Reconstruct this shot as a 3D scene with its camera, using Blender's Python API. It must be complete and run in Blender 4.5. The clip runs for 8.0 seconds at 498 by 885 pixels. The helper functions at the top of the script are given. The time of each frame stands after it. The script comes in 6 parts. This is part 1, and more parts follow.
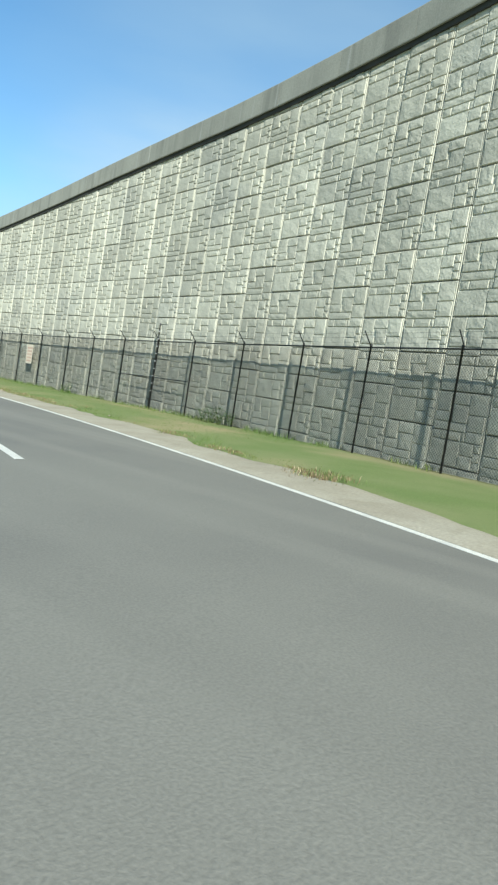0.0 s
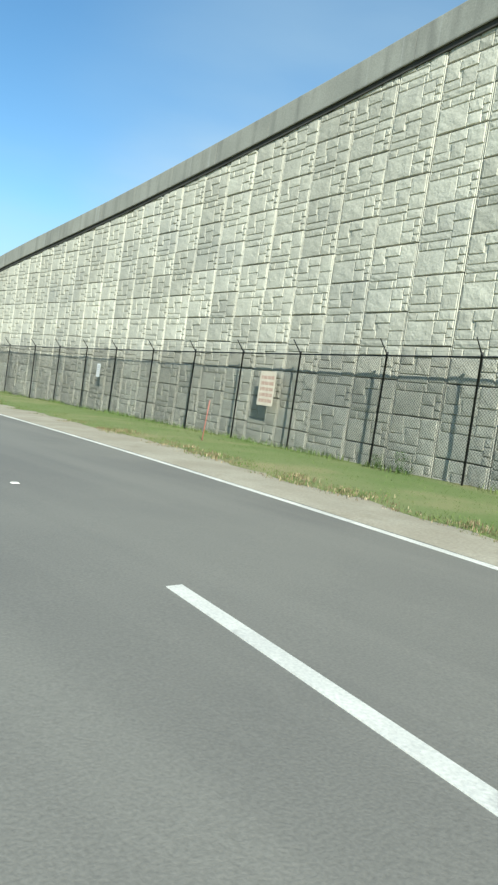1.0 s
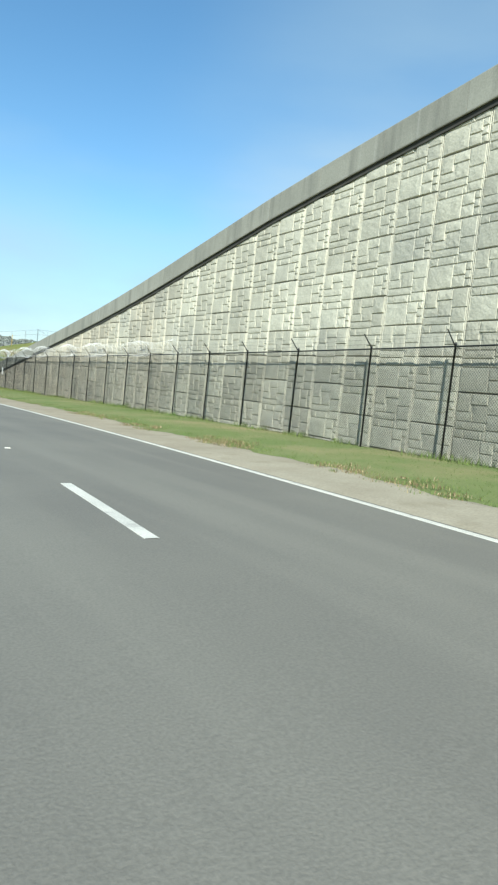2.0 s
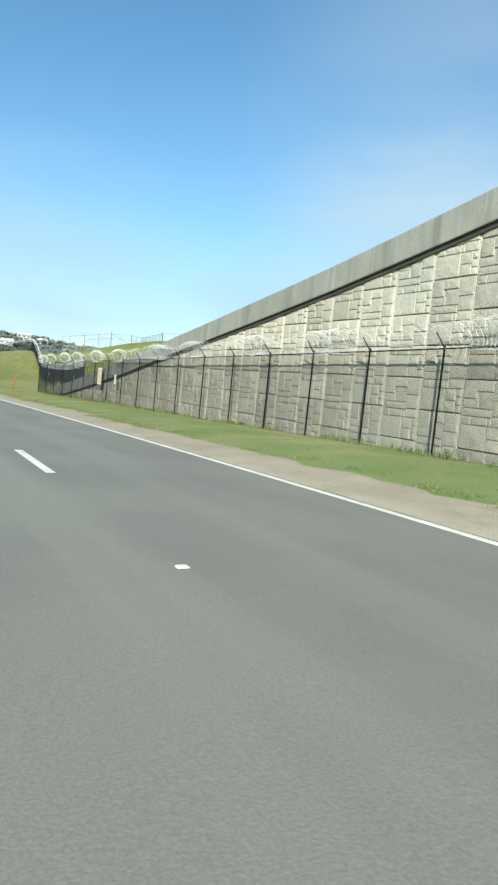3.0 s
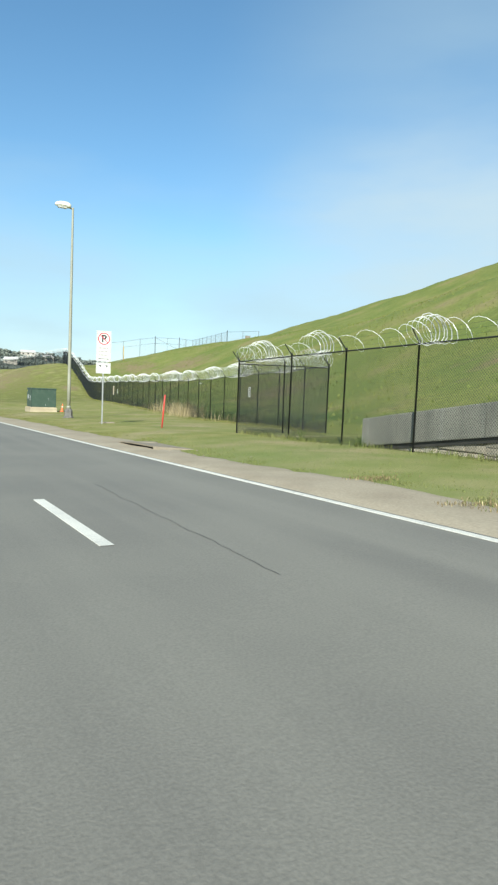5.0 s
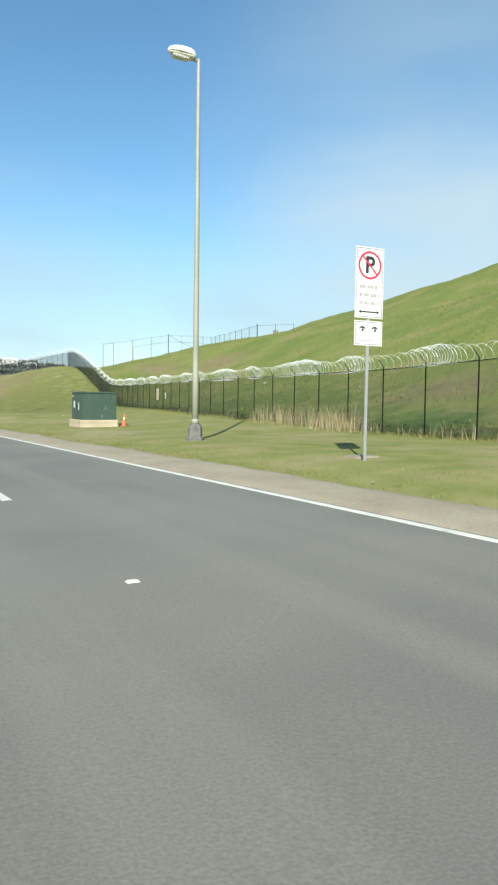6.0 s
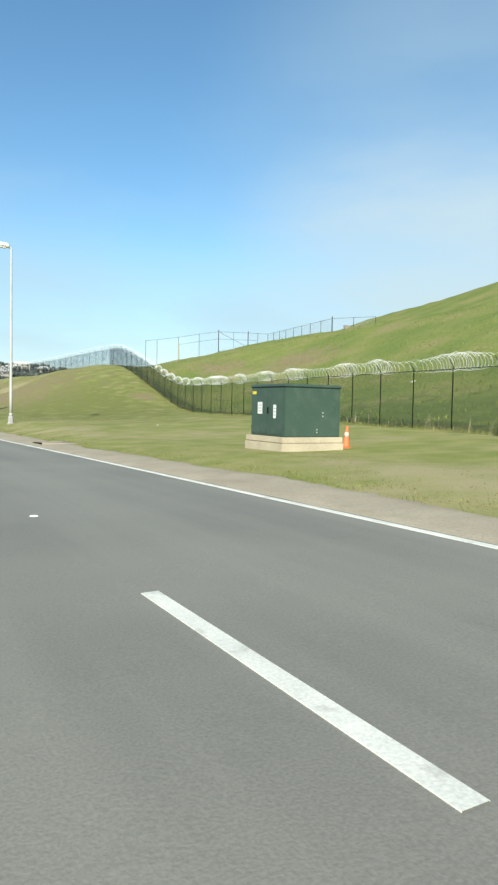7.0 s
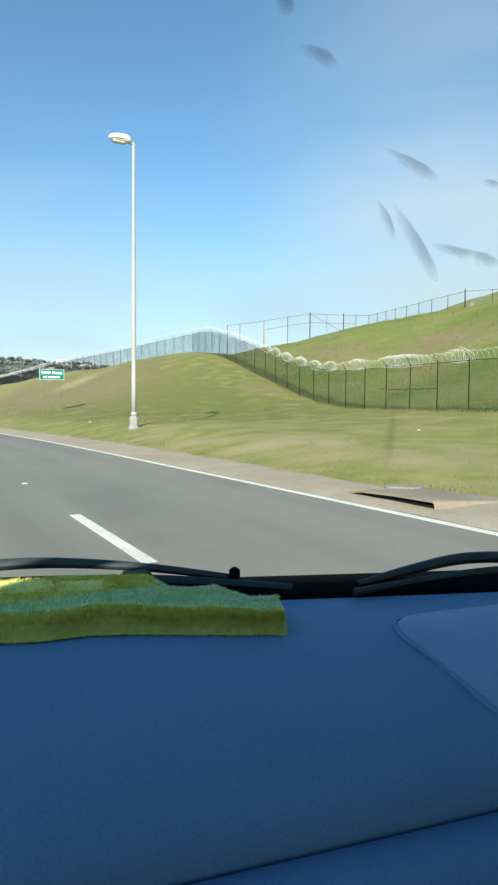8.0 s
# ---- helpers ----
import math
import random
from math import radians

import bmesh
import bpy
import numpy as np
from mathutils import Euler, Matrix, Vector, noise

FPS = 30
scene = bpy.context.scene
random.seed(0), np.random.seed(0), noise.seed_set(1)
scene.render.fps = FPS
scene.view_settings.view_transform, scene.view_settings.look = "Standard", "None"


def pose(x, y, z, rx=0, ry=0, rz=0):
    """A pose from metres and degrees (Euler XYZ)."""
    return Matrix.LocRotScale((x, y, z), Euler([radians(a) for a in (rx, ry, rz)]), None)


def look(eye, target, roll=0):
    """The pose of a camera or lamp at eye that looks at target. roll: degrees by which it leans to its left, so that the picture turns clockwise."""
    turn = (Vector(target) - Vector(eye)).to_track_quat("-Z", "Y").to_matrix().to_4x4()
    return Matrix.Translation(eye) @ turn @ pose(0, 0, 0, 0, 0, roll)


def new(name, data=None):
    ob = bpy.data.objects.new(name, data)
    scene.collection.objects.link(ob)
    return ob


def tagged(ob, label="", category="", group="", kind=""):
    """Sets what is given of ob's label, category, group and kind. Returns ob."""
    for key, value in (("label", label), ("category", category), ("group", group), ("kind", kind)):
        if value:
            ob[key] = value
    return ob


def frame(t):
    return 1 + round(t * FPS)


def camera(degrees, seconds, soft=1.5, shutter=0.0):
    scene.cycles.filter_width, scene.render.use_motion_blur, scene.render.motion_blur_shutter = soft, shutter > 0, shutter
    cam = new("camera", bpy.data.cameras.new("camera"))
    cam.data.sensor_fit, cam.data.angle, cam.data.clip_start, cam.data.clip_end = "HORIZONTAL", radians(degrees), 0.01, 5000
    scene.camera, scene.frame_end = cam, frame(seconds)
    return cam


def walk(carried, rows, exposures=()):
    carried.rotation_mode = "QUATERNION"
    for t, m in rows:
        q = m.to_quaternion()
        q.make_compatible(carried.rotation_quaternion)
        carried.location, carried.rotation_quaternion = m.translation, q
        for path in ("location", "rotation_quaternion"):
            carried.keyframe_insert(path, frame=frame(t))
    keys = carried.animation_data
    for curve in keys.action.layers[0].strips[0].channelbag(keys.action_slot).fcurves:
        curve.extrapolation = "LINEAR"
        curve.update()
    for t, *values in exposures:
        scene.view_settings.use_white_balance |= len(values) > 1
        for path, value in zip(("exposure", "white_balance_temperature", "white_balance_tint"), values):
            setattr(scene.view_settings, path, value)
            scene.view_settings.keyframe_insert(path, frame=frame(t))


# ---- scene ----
cam = camera(40, 8.0, soft=2.4)
PATH = [
    (0.0, pose(-12.378, -10.812, 2.592, 85.91, -9.29, -47.73)),
    (0.2, pose(-11.070, -6.911, 2.552, 85.62, -9.68, -47.80)),
    (0.5, pose(-9.322, -1.026, 2.490, 86.18, -9.48, -44.90)),
    (0.8, pose(-7.840, 4.819, 2.410, 86.25, -9.28, -42.88)),
    (1.0, pose(-6.984, 8.710, 2.352, 86.52, -8.32, -42.86)),
    (1.2, pose(-6.195, 12.603, 2.292, 86.58, -7.24, -42.08)),
    (2.3, pose(-3.286, 34.400, 1.941, 85.73, -6.36, -29.99)),
    (2.5, pose(-3.011, 38.375, 1.890, 85.85, -6.57, -29.40)),
    (2.7, pose(-2.689, 42.367, 1.833, 85.73, -6.31, -28.65)),
    (3.0, pose(-2.289, 48.376, 1.746, 85.72, -5.69, -27.93)),
    (3.3, pose(-2.056, 54.348, 1.659, 85.55, -4.42, -29.52)),
    (3.5, pose(-1.940, 58.340, 1.600, 85.78, -3.87, -28.45)),
    (3.7, pose(-1.891, 62.314, 1.542, 85.74, -3.55, -28.86)),
    (3.9, pose(-1.863, 66.296, 1.483, 85.82, -3.58, -28.66)),
    (4.0, pose(-1.857, 68.289, 1.453, 85.88, -3.51, -28.31)),
    (4.3, pose(-1.802, 74.377, 1.359, 85.89, -3.25, -27.78)),
    (4.5, pose(-1.781, 78.443, 1.295, 85.91, -3.00, -27.37)),
    (4.7, pose(-1.769, 82.514, 1.232, 86.08, -2.68, -27.38)),
    (5.8, pose(-1.766, 104.977, 0.880, 86.33, -1.16, -29.52)),
    (6.0, pose(-1.765, 109.068, 0.815, 86.52, -0.84, -29.48)),
    (6.2, pose(-1.760, 113.161, 0.751, 86.70, -0.72, -29.20)),
    (6.5, pose(-1.748, 119.299, 0.654, 86.94, -1.20, -29.30)),
    (6.8, pose(-1.731, 125.435, 0.557, 86.86, -1.15, -29.03)),
    (7.0, pose(-1.717, 129.524, 0.493, 87.04, -1.17, -28.90)),
    (7.2, pose(-1.703, 133.610, 0.428, 87.09, -1.01, -27.70)),
    (7.4, pose(-1.690, 137.693, 0.364, 87.04, -0.76, -28.53)),
    (7.5, pose(-1.685, 139.733, 0.331, 87.17, -0.33, -28.23)),
    (8.0, pose(-1.678, 149.916, 0.170, 86.69, -0.49, -25.94)),
]
walk(cam, PATH, [(0.0, 0.65, 6080, 3), (2.6, 0.62, 6200, 3), (4.0, 0.62, 6380, 4), (8.0, 0.63, 6500, 5)])

# ---------------------------------------------------------------- light
SUN_UP, SUN_FROM = 30.0, 214.0   # elevation; compass angle from +y, clockwise
world = bpy.data.worlds.new("sky")
scene.world = world
world.use_nodes = True
wt = world.node_tree
sky = wt.nodes.new("ShaderNodeTexSky")
sky.sky_type, sky.sun_disc = "NISHITA", False
sky.sun_elevation, sky.sun_rotation = radians(SUN_UP), radians(SUN_FROM)
sky.air_density, sky.dust_density, sky.ozone_density = 1.0, 0.15, 3.5
deeper = wt.nodes.new("ShaderNodeHueSaturation")
deeper.inputs["Hue"].default_value, deeper.inputs["Saturation"].default_value = 0.491, 1.08
veil, spot, stretch, cover = (wt.nodes.new("ShaderNode" + k) for k in ("TexNoise", "TexCoord", "Mapping", "MapRange"))
stretch.inputs["Scale"].default_value, stretch.inputs["Rotation"].default_value = (1.1, 0.8, 3.4), (0.0, radians(20), 0.0)
veil.inputs["Scale"].default_value, veil.inputs["Detail"].default_value = 1.9, 5.0
cover.interpolation_type = "SMOOTHSTEP"
cover.inputs["From Min"].default_value, cover.inputs["From Max"].default_value = 0.25, 0.70
cover.inputs["To Min"].default_value, cover.inputs["To Max"].default_value = 0.15, 0.45
thin = wt.nodes.new("ShaderNodeMix")        # thin high haze across the blue
thin.data_type = "RGBA"
thin.inputs[7].default_value = (3.25, 4.2, 4.75, 1)
wt.links.new(spot.outputs["Generated"], stretch.inputs[0])
wt.links.new(stretch.outputs[0], veil.inputs["Vector"])
wt.links.new(veil.outputs["Fac"], cover.inputs["Value"])
wt.links.new(sky.outputs[0], deeper.inputs["Color"])
split_ = wt.nodes.new("ShaderNodeSeparateXYZ")
low_, most = wt.nodes.new("ShaderNodeMapRange"), wt.nodes.new("ShaderNodeMath")
low_.inputs["From Min"].default_value, low_.inputs["From Max"].default_value = -0.05, 0.42
low_.inputs["To Min"].default_value, low_.inputs["To Max"].default_value = 0.90, 0.0
low_.interpolation_type = "SMOOTHSTEP"
most.operation = "MAXIMUM"
toward, near_, shown = (wt.nodes.new("ShaderNode" + k) for k in ("VectorMath", "MapRange", "Math"))
toward.operation, shown.operation = "DOT_PRODUCT", "MULTIPLY"      # the veil thickens towards the north-east and thins out overhead
toward.inputs[1].default_value = (0.744, 0.635, 0.208)
near_.interpolation_type = "SMOOTHSTEP"
near_.inputs["From Min"].default_value, near_.inputs["From Max"].default_value = 0.87, 0.985
near_.inputs["To Min"].default_value, near_.inputs["To Max"].default_value = 0.06, 1.0
wt.links.new(spot.outputs["Generated"], split_.inputs[0])
ragged = wt.nodes.new("ShaderNodeMath")     # the haze has a torn, streaky upper edge
ragged.operation = "MULTIPLY_ADD"
ragged.inputs[1].default_value = -0.55
wt.links.new(veil.outputs["Fac"], ragged.inputs[0])
lifted, raised = wt.nodes.new("ShaderNodeMath"), wt.nodes.new("ShaderNodeMath")
lifted.operation = "MULTIPLY_ADD"           # and reaches higher towards the north-east
lifted.inputs[1].default_value, lifted.inputs[2].default_value = -0.17, 0.345
wt.links.new(near_.outputs[0], lifted.inputs[0])
wt.links.new(split_.outputs[2], raised.inputs[0])
wt.links.new(lifted.outputs[0], raised.inputs[1])
wt.links.new(raised.outputs[0], ragged.inputs[2])
wt.links.new(ragged.outputs[0], low_.inputs["Value"])
wt.links.new(low_.outputs[0], most.inputs[0])
wt.links.new(spot.outputs["Generated"], toward.inputs[0])
wt.links.new(toward.outputs["Value"], near_.inputs["Value"])
wt.links.new(near_.outputs[0], shown.inputs[0])
wt.links.new(cover.outputs[0], shown.inputs[1])
wt.links.new(shown.outputs[0], most.inputs[1])
wt.links.new(most.outputs[0], thin.inputs[0])
wt.links.new(deeper.outputs[0], thin.inputs[6])
# one broad bank of white cirrus low in the north-east
flat, unit, facing, bank, fleece, amount, white = (wt.nodes.new("ShaderNode" + k) for k in ("Mapping", "VectorMath", "VectorMath", "MapRange", "MapRange", "Math", "Mix"))
flat.inputs["Scale"].default_value = (1.0, 1.0, 2.2)
unit.operation, facing.operation, amount.operation = "NORMALIZE", "DOT_PRODUCT", "MULTIPLY"
facing.inputs[1].default_value = (0.645, 0.630, 0.432)
bank.interpolation_type = fleece.interpolation_type = "SMOOTHSTEP"
bank.inputs["From Min"].default_value, bank.inputs["From Max"].default_value = 0.945, 0.993
fleece.inputs["From Min"].default_value, fleece.inputs["From Max"].default_value = 0.30, 0.62
fleece.inputs["To Min"].default_value, fleece.inputs["To Max"].default_value = 0.25, 0.62
white.data_type = "RGBA"
white.inputs[7].default_value = (4.3, 4.9, 5.15, 1)
for start, end in ((spot.outputs["Generated"], flat.inputs[0]), (flat.outputs[0], unit.inputs[0]), (unit.outputs[0], facing.inputs[0]), (facing.outputs["Value"], bank.inputs["Value"]), (veil.outputs["Fac"], fleece.inputs["Value"]),
                   (bank.outputs[0], amount.inputs[0]), (fleece.outputs[0], amount.inputs[1]), (amount.outputs[0], white.inputs[0]), (thin.outputs[2], white.inputs[6]), (white.outputs[2], wt.nodes["Background"].inputs[0])):
    wt.links.new(start, end)
wt.nodes["Background"].inputs[1].default_value = 0.11
sun = new("sun", bpy.data.lights.new("sun", "SUN"))
sun.data.energy, sun.data.angle, sun.data.color = 5.0, radians(0.5), (1.0, 0.97, 0.89)
a = radians(SUN_FROM)
sun.matrix_world = look((60 * math.sin(a), 60 * math.cos(a), 60 * math.tan(radians(SUN_UP))), (0, 0, 0))


# ---------------------------------------------------------------- materials
def mat(name, base, other=None, rough=0.8, metal=0.0, scale=3.0, fine=40.0, bump=0.15, spread=(0.35, 0.65), third=None,
        third_scale=0.5, third_spread=(0.5, 0.7), along=None, island=0.0, piece=0.0, bump_dist=0.01, spec=0.4, drawn=(1, 1, 1), drips=None, patches=()):
    """A surface with two scales of colour change, fine relief, and change from piece to piece."""
    m = bpy.data.materials.new(name)
    m.use_nodes = True
    nt = m.node_tree
    n, l = nt.nodes, nt.links
    bsdf = n["Principled BSDF"]
    bsdf.inputs["Roughness"].default_value = rough
    bsdf.inputs["Metallic"].default_value = metal
    bsdf.inputs["Specular IOR Level"].default_value = spec
    where = n.new("ShaderNodeNewGeometry")
    long = n.new("ShaderNodeMapping")       # stains and wear drawn out one way
    long.inputs["Scale"].default_value = drawn
    l.new(where.outputs["Position"], long.inputs["Vector"])

    def cloud(s, detail=4.0, space=None):
        t = n.new("ShaderNodeTexNoise")
        t.inputs["Scale"].default_value, t.inputs["Detail"].default_value = s, detail
        l.new(space or where.outputs["Position"], t.inputs["Vector"])
        return t.outputs["Fac"]

    def ramp(fac, lo, hi):
        r = n.new("ShaderNodeMapRange")
        r.inputs["From Min"].default_value, r.inputs["From Max"].default_value = lo, hi
        l.new(fac, r.inputs["Value"])
        return r.outputs["Result"]

    def mix(fac, c0, c1):
        x = n.new("ShaderNodeMix")
        x.data_type = "RGBA"
        l.new(fac, x.inputs[0]) if not isinstance(fac, float) else None
        for slot, c in ((6, c0), (7, c1)):
            if isinstance(c, tuple):
                x.inputs[slot].default_value = (*c, 1)
            else:
                l.new(c, x.inputs[slot])
        return x.outputs[2]

    other = other or tuple(0.8 * c for c in base)
    big, small = cloud(scale), cloud(fine, 6.0)
    col = mix(ramp(big, *spread), base, other)
    if along:                               # another growth further along the road
        split, jitter = n.new("ShaderNodeSeparateXYZ"), n.new("ShaderNodeMath")
        l.new(where.outputs["Position"], split.inputs[0])
        jitter.operation = "MULTIPLY_ADD"
        l.new(cloud(0.12), jitter.inputs[0])
        jitter.inputs[1].default_value = 60.0
        l.new(split.outputs[1], jitter.inputs[2])
        col = mix(ramp(jitter.outputs[0], along[0] + 30, along[1] + 30), col, mix(ramp(cloud(0.9, 8.0), 0.36, 0.70), along[2], along[3]))
    if third:
        col = mix(ramp(cloud(third_scale, 5.0, long.outputs[0]), *third_spread), col, third)
    if drips:                               # pale runs of lime down the face
        thin = n.new("ShaderNodeMapping")
        thin.inputs["Scale"].default_value = (5.0, 5.0, 0.16)
        l.new(where.outputs["Position"], thin.inputs["Vector"])
        col = mix(ramp(cloud(1.0, 3.0, thin.outputs[0]), 0.60, 0.86), col, drips)
    for px, py, rx, ry, tint in patches:    # bare or lush ground with a ragged rim
        spot = n.new("ShaderNodeMapping")
        spot.vector_type = "POINT"
        spot.inputs["Location"].default_value = (-px / rx, -py / ry, 0)
        spot.inputs["Scale"].default_value = (1 / rx, 1 / ry, 0)
        l.new(where.outputs["Position"], spot.inputs["Vector"])
        away, ragged = n.new("ShaderNodeVectorMath"), n.new("ShaderNodeMath")
        away.operation, ragged.operation = "LENGTH", "MULTIPLY_ADD"
        l.new(spot.outputs[0], away.inputs[0])
        l.new(cloud(0.7, 8.0), ragged.inputs[0])
        ragged.inputs[1].default_value = 2.4
        l.new(away.outputs["Value"], ragged.inputs[2])
        col = mix(ramp(ragged.outputs[0], 2.35, 1.45), col, tint)
    value = n.new("ShaderNodeHueSaturation")
    l.new(col, value.inputs["Color"])
    amount = ramp(small, 0.2, 0.8)
    rng = n.new("ShaderNodeMapRange")
    rng.inputs["To Min"].default_value, rng.inputs["To Max"].default_value = 0.82, 1.18
    l.new(amount, rng.inputs["Value"])
    level = rng.outputs["Result"]
    for source, size in (("island", island), ("piece", piece)):
        if size:
            r = n.new("ShaderNodeMapRange")
            r.inputs["To Min"].default_value, r.inputs["To Max"].default_value = 1 - size, 1 + size
            if source == "island":
                l.new(where.outputs["Random Per Island"], r.inputs["Value"])
            else:
                info = n.new("ShaderNodeObjectInfo")
                l.new(info.outputs["Random"], r.inputs["Value"])
            times = n.new("ShaderNodeMath")
            times.operation = "MULTIPLY"
            l.new(level, times.inputs[0])
            l.new(r.outputs["Result"], times.inputs[1])
            level = times.outputs[0]
    l.new(level, value.inputs["Value"])
    l.new(value.outputs["Color"], bsdf.inputs["Base Color"])
    if bump:
        b = n.new("ShaderNodeBump")
        b.inputs["Strength"].default_value, b.inputs["Distance"].default_value = bump, bump_dist
        l.new(small, b.inputs["Height"])
        l.new(b.outputs["Normal"], bsdf.inputs["Normal"])
    return m


ASPHALT = mat("asphalt", (0.212, 0.200, 0.164), (0.178, 0.168, 0.141), rough=0.85, scale=0.35, fine=60, bump=0.25, third=(0.229, 0.216, 0.177), third_scale=1.3, third_spread=(0.45, 0.75), drawn=(1.0, 0.035, 1.0))
PAINT = mat("road_paint", (0.74, 0.71, 0.61), (0.62, 0.60, 0.52), rough=0.7, scale=2.0, fine=50, bump=0.2, third=(0.42, 0.40, 0.35), third_scale=5, third_spread=(0.60, 0.75))
SOIL, DRYGRASS, LUSH = (0.215, 0.172, 0.092), (0.33, 0.285, 0.150), (0.085, 0.130, 0.036)
GRASS = mat("grass", (0.158, 0.205, 0.070), (0.215, 0.236, 0.100), rough=0.95, scale=0.5, fine=34, bump=0.6, bump_dist=0.025, third=(0.330, 0.275, 0.150), third_scale=0.30, third_spread=(0.50, 0.74), along=(70, 118, (0.195, 0.213, 0.060), (0.295, 0.270, 0.108)), spec=0.1,
            patches=((18.0, 208, 15.0, 36.0, (0.152, 0.162, 0.050)), (14.0, 232, 11.0, 23.0, SOIL), (12.5, 262, 10.0, 24.0, SOIL), (17.5, 240, 3.2, 6.0, DRYGRASS), (25.4, 203, 1.6, 2.5, SOIL), (6.6, 165.8, 1.2, 1.4, DRYGRASS), (7.9, 164.8, 1.0, 1.2, DRYGRASS),
                     (8.0, 139.2, 2.6, 2.2, DRYGRASS), (7.0, 136.8, 1.4, 1.4, DRYGRASS)))
DIRT = mat("dirt", (0.40, 0.36, 0.27), (0.34, 0.30, 0.22), rough=0.95, scale=0.9, fine=26, bump=0.35, bump_dist=0.02, third=(0.27, 0.235, 0.16), third_scale=1.4, third_spread=(0.58, 0.85), along=(25, 70, (0.378, 0.322, 0.232), (0.318, 0.266, 0.190)), spec=0.15)
STONE = mat("cast_stone", (0.485, 0.462, 0.368), (0.418, 0.398, 0.318), rough=0.92, scale=1.6, fine=16, bump=0.5, bump_dist=0.03, third=(0.335, 0.328, 0.28), third_scale=0.30, third_spread=(0.53, 0.80), along=(48, 82, (0.465, 0.412, 0.318), (0.382, 0.340, 0.265)), island=0.07, piece=0.13, spec=0.2)
CONCRETE = mat("weathered_concrete", (0.295, 0.288, 0.240), (0.250, 0.245, 0.205), rough=0.9, scale=0.8, fine=24, bump=0.25, third=(0.170, 0.166, 0.142), third_scale=2.4, third_spread=(0.50, 0.80), piece=0.06, spec=0.2, drawn=(1.0, 1.0, 0.12), drips=(0.40, 0.395, 0.355))
APRON = mat("pale_concrete", (0.30, 0.255, 0.19), (0.235, 0.20, 0.148), rough=0.9, scale=1.5, fine=25, bump=0.3, spec=0.2)
PADSTONE = mat("cream_concrete", (0.47, 0.40, 0.28), (0.40, 0.335, 0.235), rough=0.9, scale=1.5, fine=25, bump=0.3, spec=0.2)
BACKING = mat("joint_mortar", (0.20, 0.19, 0.15), rough=0.95, scale=2, fine=30, bump=0.2)
BLACK = mat("black_vinyl_coat", (0.012, 0.014, 0.014), (0.02, 0.02, 0.02), rough=0.5, scale=4, fine=60, bump=0.0)
GALV = mat("galvanised_wire", (0.62, 0.62, 0.59), (0.45, 0.45, 0.44), rough=0.6, metal=0.25, scale=3, fine=50, bump=0.0)
STEEL = mat("grey_steel", (0.42, 0.43, 0.42), (0.34, 0.35, 0.35), rough=0.5, metal=0.4, scale=2, fine=60, bump=0.05)
CREAM = mat("cream_enamel", (0.30, 0.30, 0.235), (0.25, 0.25, 0.20), rough=0.5, scale=1.2, fine=50, bump=0.05)
PALEENAMEL = mat("white_enamel", (0.44, 0.44, 0.40), (0.38, 0.38, 0.345), rough=0.5, scale=1.2, fine=50, bump=0.05)
PALEPLINTH = mat("pale_plinth", (0.36, 0.34, 0.31), (0.27, 0.255, 0.235), rough=0.85, scale=5, fine=30, bump=0.4)
GRANITE = mat("grey_plinth", (0.17, 0.16, 0.145), (0.11, 0.105, 0.095), rough=0.85, scale=5, fine=30, bump=0.4)
GREENBOX = mat("green_enamel", (0.048, 0.082, 0.060), (0.040, 0.070, 0.052), rough=0.45, scale=0.9, fine=30, bump=0.04, third=(0.06, 0.09, 0.07), third_scale=3)
WHITE = mat("white_sheet", (0.66, 0.66, 0.63), (0.60, 0.60, 0.57), rough=0.5, scale=3, fine=40, bump=0.0)
BEIGE = mat("faded_sign_sheet", (0.62, 0.54, 0.42), (0.55, 0.47, 0.36), rough=0.6, scale=3, fine=40, bump=0.0)
RUST = mat("faded_red_print", (0.42, 0.27, 0.21), (0.50, 0.36, 0.27), rough=0.7, scale=12, fine=60, bump=0.0)
INK = mat("black_print", (0.03, 0.03, 0.03), rough=0.6, scale=5, fine=60, bump=0.0)
FADED = mat("faded_grey_print", (0.30, 0.29, 0.28), (0.42, 0.40, 0.38), rough=0.7, scale=9, fine=60, bump=0.0)
RED = mat("red_print", (0.50, 0.030, 0.065), (0.44, 0.035, 0.06), rough=0.5, scale=5, fine=60, bump=0.0)
FADEDRED = mat("faded_red_plastic", (0.42, 0.16, 0.12), (0.36, 0.15, 0.11), rough=0.6, scale=5, fine=50, bump=0.0)
REDPOST = mat("red_plastic", (0.58, 0.055, 0.045), (0.50, 0.06, 0.05), rough=0.5, scale=5, fine=50, bump=0.0)
ORANGE = mat("orange_rubber", (0.72, 0.17, 0.05), (0.62, 0.15, 0.06), rough=0.6, scale=5, fine=50, bump=0.05)
SIGNGREEN = mat("green_sign_sheet", (0.0, 0.20, 0.13), (0.0, 0.17, 0.11), rough=0.45, scale=3, fine=40, bump=0.0)
YELLOW = mat("yellow_sticker", (0.65, 0.52, 0.04), rough=0.5, scale=5, fine=40, bump=0.0)
YELLOWPOST = mat("yellow_plastic", (0.62, 0.42, 0.08), (0.55, 0.37, 0.08), rough=0.6, scale=5, fine=50, bump=0.0)
STRAW = mat("dry_grass", (0.40, 0.33, 0.20), (0.31, 0.255, 0.14), rough=0.9, scale=1.5, fine=9, bump=0.0, island=0.25, spec=0.1)
